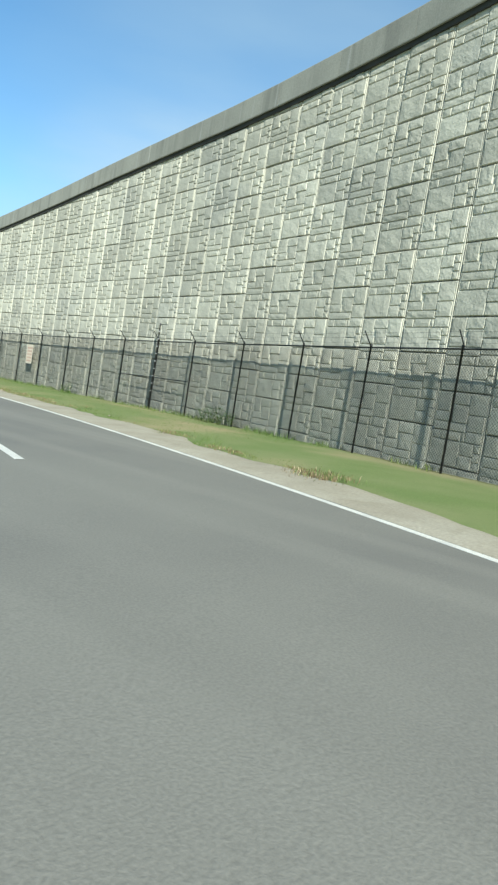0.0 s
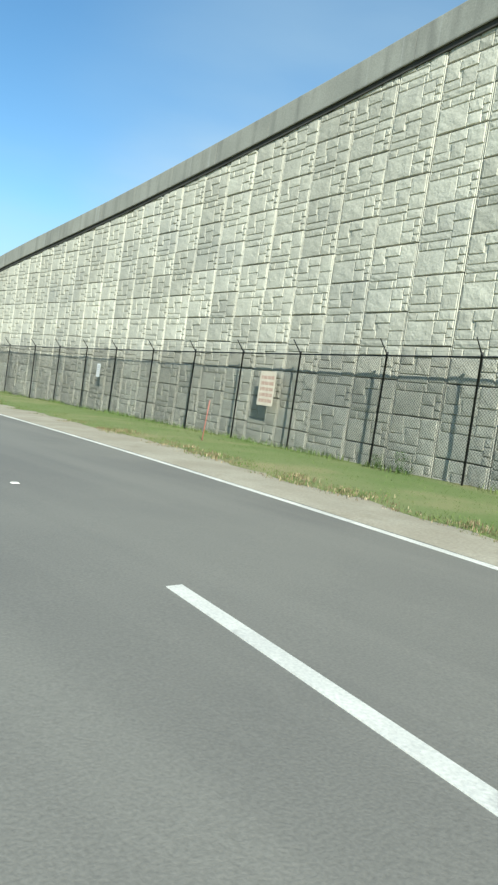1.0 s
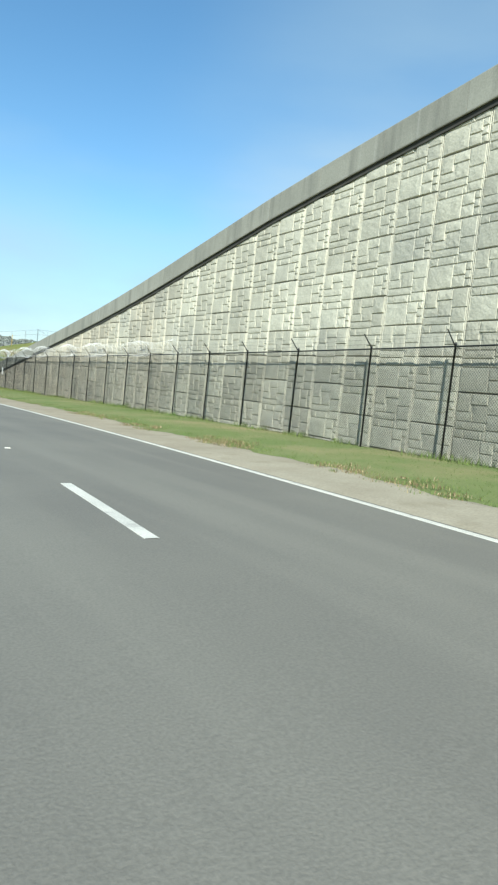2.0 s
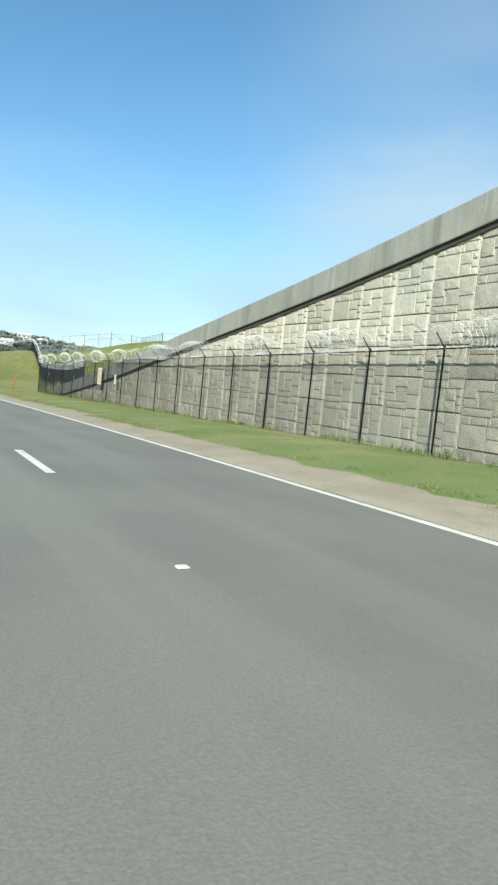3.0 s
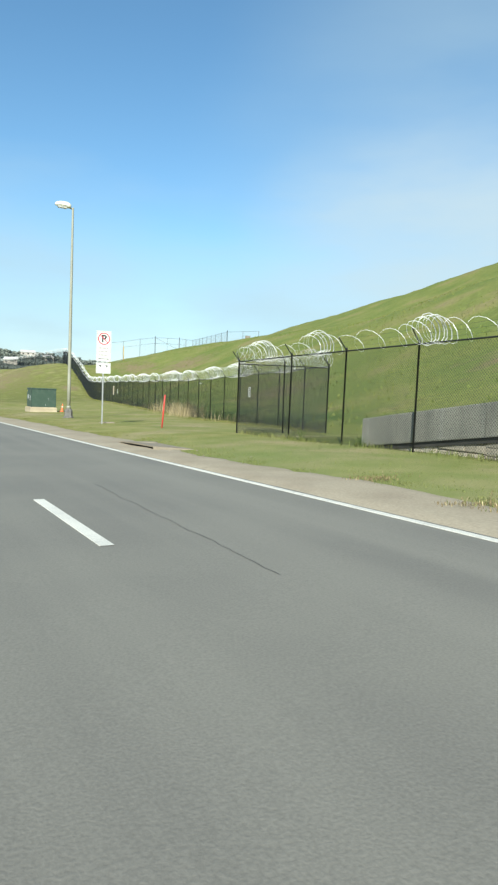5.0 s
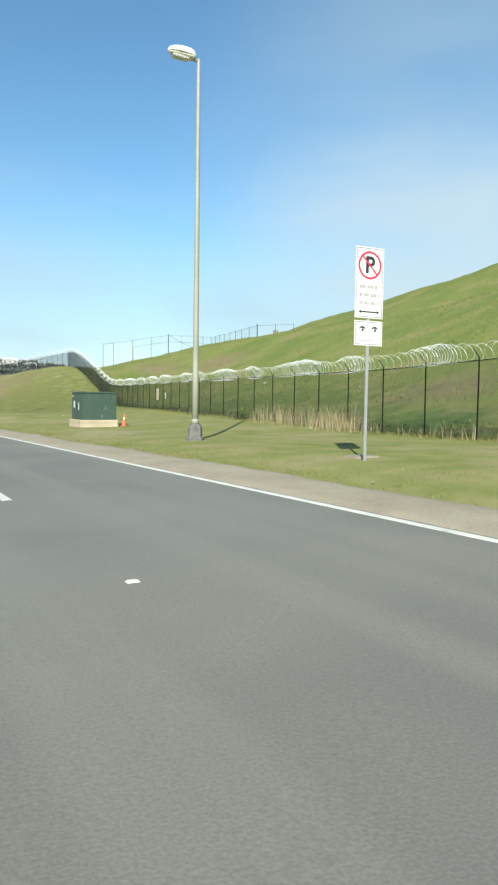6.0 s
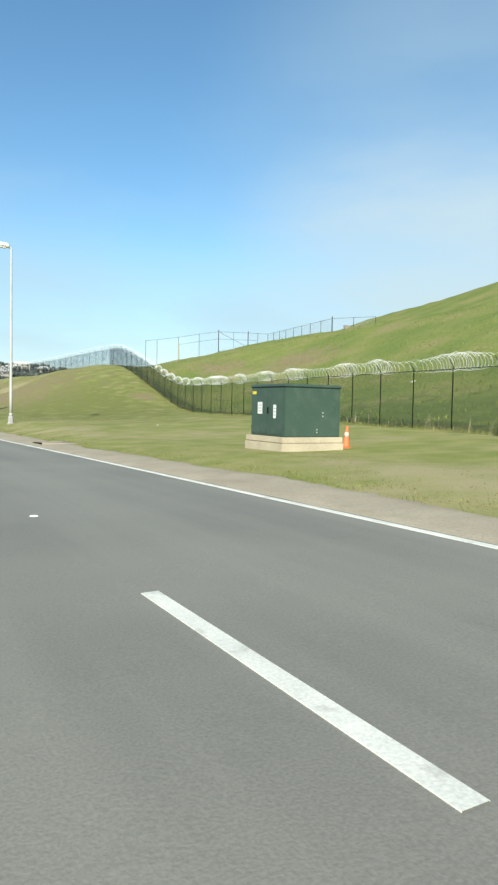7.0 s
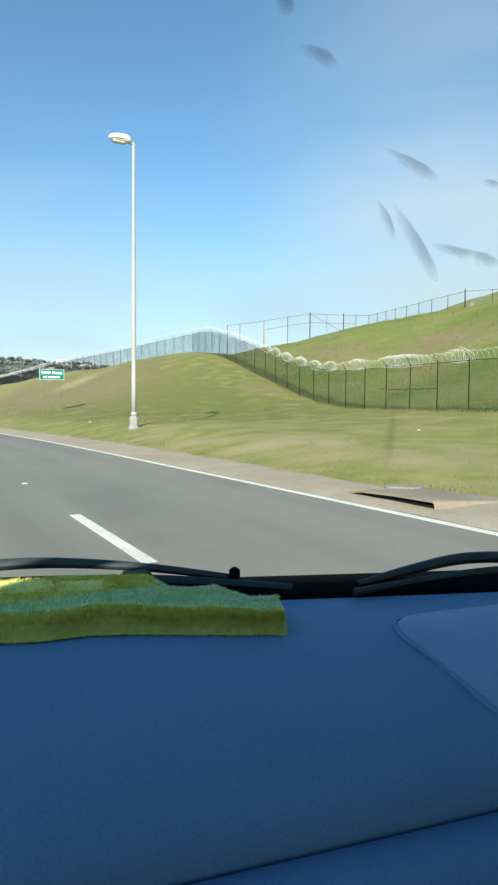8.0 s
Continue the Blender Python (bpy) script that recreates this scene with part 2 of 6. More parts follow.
BLADES = mat("grass_blades", (0.110, 0.160, 0.048), (0.145, 0.172, 0.060), rough=0.95, scale=0.5, fine=9, bump=0.0, along=(70, 118, (0.150, 0.165, 0.050), (0.200, 0.188, 0.078)), island=0.12, spec=0.03)
BROWNTUFT = mat("withered_tufts", (0.155, 0.120, 0.065), (0.21, 0.165, 0.09), rough=0.95, scale=1.5, fine=9, bump=0.0, island=0.3, spec=0.05)
DRYVERGE = mat("dry_verge_grass", (0.175, 0.158, 0.072), (0.205, 0.182, 0.088), rough=0.95, scale=1.5, fine=9, bump=0.0, island=0.25, spec=0.05)
HILLBLADES = mat("hill_tufts", (0.130, 0.165, 0.045), (0.175, 0.185, 0.058), rough=0.95, scale=0.3, fine=9, bump=0.0, island=0.15, spec=0.05)
LEAF = mat("weed_leaves", (0.055, 0.105, 0.022), (0.09, 0.13, 0.03), rough=0.7, scale=2, fine=20, bump=0.0, island=0.25, spec=0.2)
# distance haze is mixed into this colour: paler and greyer than near leaves
WOODS = mat("far_woods", (0.13, 0.15, 0.125), (0.16, 0.175, 0.15), rough=1.0, scale=0.03, fine=0.6, bump=0.0, island=0.25, spec=0.0)
DARK = mat("dark_void", (0.006, 0.006, 0.006), rough=1.0, scale=2, fine=20, bump=0.0)
ROOFING = mat("pale_roof", (0.55, 0.53, 0.50), rough=0.8, scale=0.2, fine=3, bump=0.0)
FACADE = mat("pale_facade", (0.48, 0.44, 0.38), rough=0.9, scale=0.2, fine=3, bump=0.0)
DASH = mat("navy_soft_plastic", (0.142, 0.275, 0.430), (0.130, 0.258, 0.405), rough=0.7, scale=6, fine=500, bump=0.06, bump_dist=0.001, spec=0.12)
PANELBLUE = mat("blue_grey_soft_plastic", (0.215, 0.355, 0.515), (0.200, 0.338, 0.495), rough=0.6, scale=6, fine=500, bump=0.1, bump_dist=0.001, spec=0.2)
RUBBER = mat("black_rubber", (0.0022, 0.0030, 0.0046), rough=0.8, scale=8, fine=90, bump=0.05, spec=0.05)
WIPERGREY = mat("weathered_wiper_black", (0.040, 0.053, 0.056), rough=0.6, scale=8, fine=90, bump=0.05, spec=0.2)
LINER = mat("grey_roof_lining", (0.50, 0.49, 0.47), rough=0.95, scale=6, fine=200, bump=0.1)
PLUSH = mat("green_plush", (0.88, 0.86, 0.27), (0.80, 0.79, 0.23), rough=1.0, scale=20, fine=160, bump=0.4, bump_dist=0.004, spec=0.05)
# near-black for the shade painted in below the coping
GAP_SHADE = mat("gap_shade", (0.045, 0.043, 0.037), (0.065, 0.062, 0.053), rough=0.95, scale=1.5, fine=25, bump=0.2)
TAR = mat("tar_seam", (0.05, 0.05, 0.047), (0.075, 0.074, 0.07), rough=0.7, scale=3, fine=40, bump=0.1)
MINT = mat("mint_plush", (0.80, 0.95, 0.60), (0.75, 0.91, 0.55), rough=1.0, scale=20, fine=160, bump=0.4, bump_dist=0.006, spec=0.05)
HILLGRASS = mat("rough_hill_grass", (0.140, 0.175, 0.046), (0.205, 0.212, 0.064), rough=0.95, scale=0.16, fine=2.2, bump=0.75, bump_dist=0.22, third=(0.235, 0.190, 0.100), third_scale=0.16, third_spread=(0.55, 0.80), spec=0.1,
                patches=((45.6, 203, 5.0, 7.0, SOIL), (40.6, 215, 3.5, 7.0, SOIL), (28.0, 110, 3.5, 7.0, SOIL), (18.0, 95, 2.6, 6.0, SOIL), (26.0, 136.5, 3.2, 4.5, SOIL), (19.8, 131.0, 2.6, 6.0, LUSH), (17.5, 119.0, 2.4, 6.0, LUSH), (22.0, 141.0, 2.0, 5.0, LUSH), (24.5, 160.0, 6.0, 22.0, (0.115, 0.145, 0.042))))
CARPAINT = mat("dark_car_paint", (0.02, 0.03, 0.05), rough=0.3, scale=2, fine=60, bump=0.0)


def see_through(name, colour, solid, rough):
    """A clear sheet with a share of a second, solid shader: glass with a faint gloss, or a film of dirt on it."""
    m = bpy.data.materials.new(name)
    m.use_nodes = True
    t = m.node_tree
    clear, both = t.nodes.new("ShaderNodeBsdfTransparent"), t.nodes.new("ShaderNodeMixShader")
    other = t.nodes.new("ShaderNodeBsdfGlossy" if rough < 0.5 else "ShaderNodeBsdfDiffuse")
    other.inputs["Roughness"].default_value = rough
    other.inputs["Color"].default_value = (*colour, 1)
    both.inputs[0].default_value = solid
    t.links.new(clear.outputs[0], both.inputs[1])
    t.links.new(other.outputs[0], both.inputs[2])
    t.links.new(both.outputs[0], t.nodes["Material Output"].inputs["Surface"])
    return m


GLASS = see_through("windscreen_glass", (0.9, 0.95, 1.0), 0.012, 0.03)
SMEAR = see_through("dried_insect_film", (0.12, 0.13, 0.14), 0.09, 0.9)


# ---------------------------------------------------------------- mesh helpers
def mesh_of(name, verts, faces, material, smooth=False):
    me = bpy.data.meshes.new(name)
    me.from_pydata([tuple(v) for v in verts], [], [tuple(f) for f in faces])
    me.materials.append(material)
    if smooth:
        me.polygons.foreach_set("use_smooth", [True] * len(me.polygons))
    me.update()
    return me


def part(name, data, parent=None, label="", at=None):
    ob = new(name, data)
    if parent is not None:
        ob.parent = parent
    if at is not None:
        ob.matrix_basis = at
    return tagged(ob, label)


def finish(name, bm, material, smooth=False):
    me = bpy.data.meshes.new(name)
    bmesh.ops.recalc_face_normals(bm, faces=bm.faces[:])
    bm.to_mesh(me)
    bm.free()
    me.materials.append(material)
    if smooth:
        me.polygons.foreach_set("use_smooth", [True] * len(me.polygons))
    return me


def block(name, x0, x1, y0, y1, z0, z1, material, bevel=0.01, taper=1.0):
    bm = bmesh.new()
    bmesh.ops.create_cube(bm, size=1)
    for v in bm.verts:
        k = taper if v.co.z > 0 else 1.0
        v.co = Vector(((x0 + x1) / 2 + v.co.x * (x1 - x0) * k, (y0 + y1) / 2 + v.co.y * (y1 - y0) * k, z0 if v.co.z < 0 else z1))
    if bevel:
        bmesh.ops.bevel(bm, geom=bm.edges[:], offset=bevel, segments=2, affect="EDGES")
    return finish(name, bm, material)


def tube(name, p, q, r0, r1, material, sides=8, cap=True):
    """A round bar from p to q."""
    p, q = Vector(p), Vector(q)
    d = (q - p).normalized()
    s = d.cross(Vector((0, 0, 1)) if abs(d.z) < 0.9 else Vector((1, 0, 0))).normalized()
    c = d.cross(s)
    verts, faces = [], []
    for o, r in ((p, r0), (q, r1)):
        for i in range(sides):
            g = 2 * math.pi * i / sides
            verts.append(o + (s * math.cos(g) + c * math.sin(g)) * r)
    for i in range(sides):
        j = (i + 1) % sides
        faces.append((i, j, sides + j, sides + i))
    if cap:
        faces += [tuple(range(sides))[::-1], tuple(range(sides, 2 * sides))]
    return mesh_of(name, verts, faces, material, smooth=sides > 6)


def lathe(name, rings, material, sides=16, smooth=True):
    """A turned shape from rows of radius and height."""
    verts, faces = [], []
    for r, z in rings:
        for i in range(sides):
            g = 2 * math.pi * (i + 0.5) / sides
            verts.append((r * math.cos(g), r * math.sin(g), z))
    for k in range(len(rings) - 1):
        for i in range(sides):
            j = (i + 1) % sides
            faces.append((k * sides + i, k * sides + j, (k + 1) * sides + j, (k + 1) * sides + i))
    faces += [tuple(range(sides))[::-1], tuple(range((len(rings) - 1) * sides, len(rings) * sides))]
    return mesh_of(name, verts, faces, material, smooth)


def empty(name, at):
    ob = new(name)
    ob.matrix_basis = at
    return ob


def smooth01(s):
    s = np.clip(s, 0.0, 1.0)
    return s * s * (3 - 2 * s)


# ---------------------------------------------------------------- the lie of the land
def bend(y):
    """The road swings a little to the left again past the second lamp."""
    y = np.asarray(y, float)
    return -0.0012 * np.clip(y - 165, 0, 30) ** 2 - 0.072 * np.clip(y - 195, 0, 65)


def lane(y):
    """Where the line between the lanes runs: a left-hand bend that straightens out."""
    y = np.asarray(y, float)
    c = np.clip(y, -22.0, 165.0)
    s = (c - 80) / 80
    a2, a3, a4 = np.where(s < 0, -1.302, -1.288), np.where(s < 0, 3.349, 3.362), np.where(s < 0, -2.336, -2.005)
    x = a2 * s ** 2 + a3 * s ** 3 + a4 * s ** 4
    slope = (2 * a2 * s + 3 * a3 * s ** 2 + 4 * a4 * s ** 3) / 80
    return x + slope * (y - c) * np.where(y > 165, 0.0, 1.0) + bend(y)


def grade(y):
    return -0.01579 * (np.clip(y, -60, 260) - 80)


EDGE, FENCE_GAP = 3.53, 0.37


def fence_off(y):
    return 9.58 + 0.20 * np.clip((np.asarray(y, float) - 25) / 60, 0, 1)


def wall_off(y):
    return fence_off(y) + FENCE_GAP


COPING_Y = (-60, -20, -6, 0, 6, 12, 18, 24, 30, 36, 42, 48, 54, 60, 66, 72, 80, 88, 96, 103, 110)
COPING_Z = (14.0, 12.6, 12.13, 11.91, 11.73, 11.58, 11.24, 10.70, 10.12, 9.49, 8.86, 8.16, 7.16, 6.10, 5.12, 4.24, 3.09, 1.88, 0.81, -0.06, -1.0)


def coping_z(y):
    """Height of the lower edge of the coping, which ramps down to the ground."""
    return np.interp(y, COPING_Y, COPING_Z)


FB_Y = (100, 111.2, 186, 208, 234, 258, 280, 300, 330, 370, 460)
FB_X = (12.0, 13.7, 25.2, 28.3, 31.0, 28.8, 25.8, 23.8, 23.4, 23.0, 22.0)


def far_fence_x(y):
    return np.interp(y, FB_Y, FB_X)


def rise(y):
    """How far the bank stands above the road at the far fence."""
    y = np.asarray(y, float)
    up = 0.05 + 0.022 * np.clip(y - 131, 0, 75) + 6.9 * smooth01((y - 190) / 44)
    return up - 1.1 * smooth01((y - 238) / 90) - 6.0 * smooth01((y - 385) / 120)


def front(u, y):
    """The ground on the road's side of wall and fence, u metres from the lane line."""
    z = grade(y) + 0.012 * np.clip(u, -6, 4) + (0.22 + 0.46 * smooth01((y - 154) / 22) * (1 - smooth01((u - 8.5) / 8))) * smooth01((u - 4.0) / 4.0)
    foot = 9.0 - 3.5 * smooth01((y - 150) / 40)
    end = np.maximum(far_fence_x(y) - lane(y), foot + 3)
    return z + rise(y) * smooth01((u - foot) / (end - foot))


def ridge(y):
    """Height of the shoulder of the hill, 64 m from the lane line."""
    return np.interp(y, (95, 129, 141, 150, 160, 168, 189, 205, 222, 240, 260), (22.2, 18.75, 16.85, 15.6, 14.4, 13.6, 13.1, 13.2, 12.8, 12.1, 11.7))


def crest(y):
    """Height of the hill's crest, 100 m from the lane line."""
    return np.interp(y, (95, 140, 162, 168, 175, 190, 208, 222, 240, 260), (38.0, 33.9, 31.3, 30.4, 29.4, 27.4, 25.8, 24.5, 23.0, 21.4))


def land(u, y):
    """Height of the ground, u metres to the right of the lane line."""
    u, y = np.asarray(u, float), np.asarray(y, float)
    low = front(u, y)
    mix = smooth01((y - 103.5) / 6.0)
    line = (wall_off(y) + 0.2) * (1 - mix) + (far_fence_x(y) - lane(y)) * mix
    base = (np.maximum(coping_z(y) + 0.42, low)) * (1 - mix) + front(line, y) * mix
    w = u + bend(y)                         # the hill does not follow that swing
    s = np.clip((w - line) / (64 - line), 0, 1)
    shape = 0.30 * s + 0.70 * smooth01(s)
    keep = 1 - smooth01((y - 258) / 45)
    top = base + (ridge(y) - base) * shape
    top = top + (crest(y) - ridge(y)) * np.clip((w - 64) / 36, 0, 1) ** 1.6 - 0.12 * np.clip(w - 100, 0, 150)
    back = low - 0.6 * rise(y) * smooth01((u - line - 2) / 25)
    high = top * keep + back * (1 - keep)
    return np.where(u > line, high, low)


def land_at(x, y):
    return float(land(x - lane(y), y))

# ---------------------------------------------------------------- ground, road, shoulder
def steps(*runs):
    out = []
    for a0, a1, d in runs:
        out += list(np.arange(a0, a1, d))
    return np.array(out)


def grid_mesh(name, us, ys, height, material, place=None, smooth=True):
    U, Y = np.meshgrid(us, ys, indexing="ij")
    X = lane(Y) + U if place is None else place(U, Y)
    Z = height(U, Y)
    verts = np.stack([X, Y, Z], -1).reshape(-1, 3)
    nu, ny = len(us), len(ys)
    i = (np.arange(nu - 1)[:, None] * ny + np.arange(ny - 1)[None, :]).ravel()
    faces = np.stack([i, i + ny, i + ny + 1, i + 1], -1)
    return mesh_of(name, verts.tolist(), faces.tolist(), material, smooth)


du = steps((-900, -60, 60), (-60, -18, 6), (-18, -7, 1.0), (-7, -1, 0.6), (-1, -0.05, 0.4))
du = np.concatenate([du, [0.0, 0.12, 0.19, 0.22, 0.34], steps((0.7, 6, 0.9), (6, 64, 1.4), (64, 110, 2.2), (110, 120, 5), (120, 900, 70))])
gy = np.concatenate([steps((-500, -60, 40), (-60, -20, 5), (-20, 300, 1.2), (300, 480, 6), (480, 2600, 90))])


def sheet(U, Y):
    u = U + wall_off(Y)
    z = land(u, Y)
    rough = np.vectorize(lambda p, q: noise.noise(Vector((p * 0.35, q * 0.35, 0.0))) * 0.5 + noise.noise(Vector((p * 1.1, q * 1.1, 5.0))) * 0.2)(u, Y)
    big = np.vectorize(lambda p, q: noise.noise(Vector((p * 0.05, q * 0.05, 9.0))))(u, Y)
    off = smooth01((u - 5.0) / 3.0)
    hill = smooth01((u - wall_off(Y) - 8) / 20) * smooth01((Y - 95) / 20)
    off = off * (1 + 0.8 * smooth01((Y - 178) / 20))
    z = z + off * (0.055 * rough + 0.05 * big) + hill * (0.20 * rough + 0.45 * big)
    under = (u > -6.2) & (u < 4.3)
    z = np.where(under, z - 0.08, z)
    far = smooth01((np.hypot(u, Y) - 650) / 900)
    return z + far * 16


GROUND_Z = sheet(*np.meshgrid(du, gy, indexing="ij"))


def on_ground(x, y):
    """Height of the ground sheet itself under many points."""
    x, y = np.asarray(x, float), np.asarray(y, float)
    d = x - lane(y) - wall_off(y)
    i = np.clip(np.searchsorted(du, d) - 1, 0, len(du) - 2)
    j = np.clip(np.searchsorted(gy, y) - 1, 0, len(gy) - 2)
    a0, b0 = (d - du[i]) / (du[i + 1] - du[i]), (y - gy[j]) / (gy[j + 1] - gy[j])
    low_, high_ = GROUND_Z[i, j] * (1 - b0) + GROUND_Z[i, j + 1] * b0, GROUND_Z[i + 1, j] * (1 - b0) + GROUND_Z[i + 1, j + 1] * b0
    return low_ * (1 - a0) + high_ * a0


ground = part("ground", grid_mesh("ground", du, gy, lambda U, Y: GROUND_Z, GRASS, place=lambda U, Y: lane(Y) + wall_off(Y) + U))
ground.data.materials.append(HILLGRASS)
mids = 0.5 * (du[:-1] + du[1:])
for i_, d_ in enumerate(mids):
    for j_ in range(len(gy) - 1):
        y_ = 0.5 * (gy[j_] + gy[j_ + 1])
        u_ = d_ + float(wall_off(y_))
        edge_ = wall_off(y_) if y_ < 108 else far_fence_x(y_) - lane(y_)
        if u_ > float(edge_):
            ground.data.polygons[i_ * (len(gy) - 1) + j_].material_index = 1
tagged(ground, "uneven yellow-green grass verge, bank and hillside", "ground", kind="structure")

ry = np.concatenate([steps((-120, -20, 5), (-20, 200, 1.0), (200, 420, 5))])
road = part("road", grid_mesh("road", np.array([-5.62, -5.6, -3.5, -1.7, 0.0, 1.75, 3.5, 3.86, 3.9]), ry,
                              lambda U, Y: grade(Y) + 0.012 * U + np.where((U < -5.61) | (U > 3.88), -0.10, 0.0), ASPHALT))
tagged(road, "worn grey asphalt road with fine cracks", "road", kind="structure")
line = part("edge_line", grid_mesh("edge_line", np.array([EDGE - 0.061, EDGE - 0.06, EDGE + 0.06, EDGE + 0.061]), ry,
                                   lambda U, Y: grade(Y) + 0.012 * U + np.where(np.abs(U - EDGE) > 0.0605, 0.0, 0.006), PAINT, smooth=False))
tagged(line, "solid white painted line along the road edge", "road marking", kind="structure")

DASH_SHIFT = {12: -0.3, 13: -0.05}
for k in range(-2, 22):
    y1 = 12.192 * k + DASH_SHIFT.get(k, 0.0)
    ys = np.linspace(y1 - 3.05, y1, 6)
    d = part("lane_dash", grid_mesh("lane_dash", np.array([-0.066, -0.065, 0.065, 0.066]), ys,
                                    lambda U, Y: grade(Y) + 0.012 * U + np.where(np.abs(U) > 0.0655, 0.0, 0.006), PAINT, smooth=False))
    tagged(d, "white painted dash between the two lanes", "road marking", "lane dashes", "structure")

stud = block("road_stud", -0.055, 0.055, -0.04, 0.04, -0.004, 0.014, PAINT, 0.006, taper=0.7)
for k in range(0, 19):
    y = 12.192 * k + 4.1
    ob = part("road_stud", stud, at=Matrix.Translation((float(lane(y)), y, float(grade(y)))))
    tagged(ob, "small white raised marker between lane dashes", "road stud", "road studs")


def seam(points, width):
    """A crack filled with tar, a hair above the asphalt: rows of u and y."""
    us, ys_ = [p[0] for p in points], [p[1] for p in points]
    yy = np.arange(min(ys_), max(ys_), 0.12)
    if len(yy) < 2:
        return
    verts, faces = [], []
    for i, q in enumerate(yy):
        u = float(np.interp(q, ys_, us)) + 0.05 * noise.noise(Vector((q * 1.7, us[0], 0))) + 0.02 * noise.noise(Vector((q * 7, us[0], 3)))
        w = width * (0.6 + 0.5 * noise.noise(Vector((q * 2.3, us[0], 9))))
        for e in (-w, w):
            verts.append((float(lane(q)) + u + e, q, float(grade(q)) + 0.012 * (u + e) + 0.004))
        if i:
            b = 2 * i
            faces.append((b - 2, b - 1, b + 1, b))
    ob = part("tar_seam", mesh_of("tar_seam", verts, faces, TAR))
    tagged(ob, "thin dark tar-filled crack in the asphalt", "road crack", kind="structure")


for pts, w in ((((0.9, 93), (1.1, 99)), 0.006),):
    seam(pts, w)


def shoulder_height(U, Y):
    """U runs 0 to 1 across the strip, whose outer edge wanders."""
    u = shoulder_u(U, Y)
    wav = np.vectorize(lambda p, q: noise.noise(Vector((p * 1.3, q * 1.3, 2.0))))(u, Y)
    return land(u, Y) + 0.03 * np.sin(np.pi * np.clip(U, 0, 1)) + 0.025 * wav * np.sin(np.pi * U) - 0.09 * (U > 0.99) - 0.03 * (U < 0.01) + 0.018


def shoulder_u(U, Y):
    w = np.vectorize(lambda q: 0.9 * noise.noise(Vector((0.0, q * 0.16, 4.0))) + 0.55 * noise.noise(Vector((3.0, q * 0.7, 4.0))))(Y)
    outer = 5.05 + 0.5 * smooth01((Y - 12) / 18) - 0.40 * smooth01((Y - 50) / 25) + 0.75 * w * (1 - 0.65 * smooth01((Y - 85) / 30))
    outer = outer + 0.16 * np.vectorize(lambda q: noise.noise(Vector((6.0, q * 2.1, 4.0))))(Y)
    inner = 3.595 + 0.03 * np.vectorize(lambda q: noise.noise(Vector((9.0, q * 0.9, 4.0))))(Y)
    return inner + U * (outer - inner)


sh = part("dirt_shoulder", grid_mesh("dirt_shoulder", np.linspace(0, 1, 9), np.concatenate([steps((-40, 190, 0.35), (190, 330, 3))]), shoulder_height, DIRT,
                                     place=lambda U, Y: lane(Y) + shoulder_u(U, Y)))
tagged(sh, "bare sandy dirt strip between asphalt and grass", "shoulder", kind="structure")


# ---------------------------------------------------------------- retaining wall of cast panels
PW, PH, GAP = 1.505, 1.655, 0.011
wall_rng = random.Random(11)
# the stones cast into every panel: left, right, bottom and top as shares of its size
STONES = ((0, .36, .717, 1), (0, .35, .50, .717), (.36, .70, .834, 1), (.35, .64, .595, .834), (.70, 1, .73, 1), (.64, 1, .595, .73),
          (.35, 1, .478, .595), (0, .34, .355, .50), (.34, .42, .355, .478), (.42, .78, .355, .478), (.78, 1, .355, .478), (.41, 1, 0, .355),
          (.15, .41, .18, .355), (.15, .41, 0, .18), (0, .15, .24, .355), (0, .15, .12, .24), (0, .15, 0, .12))


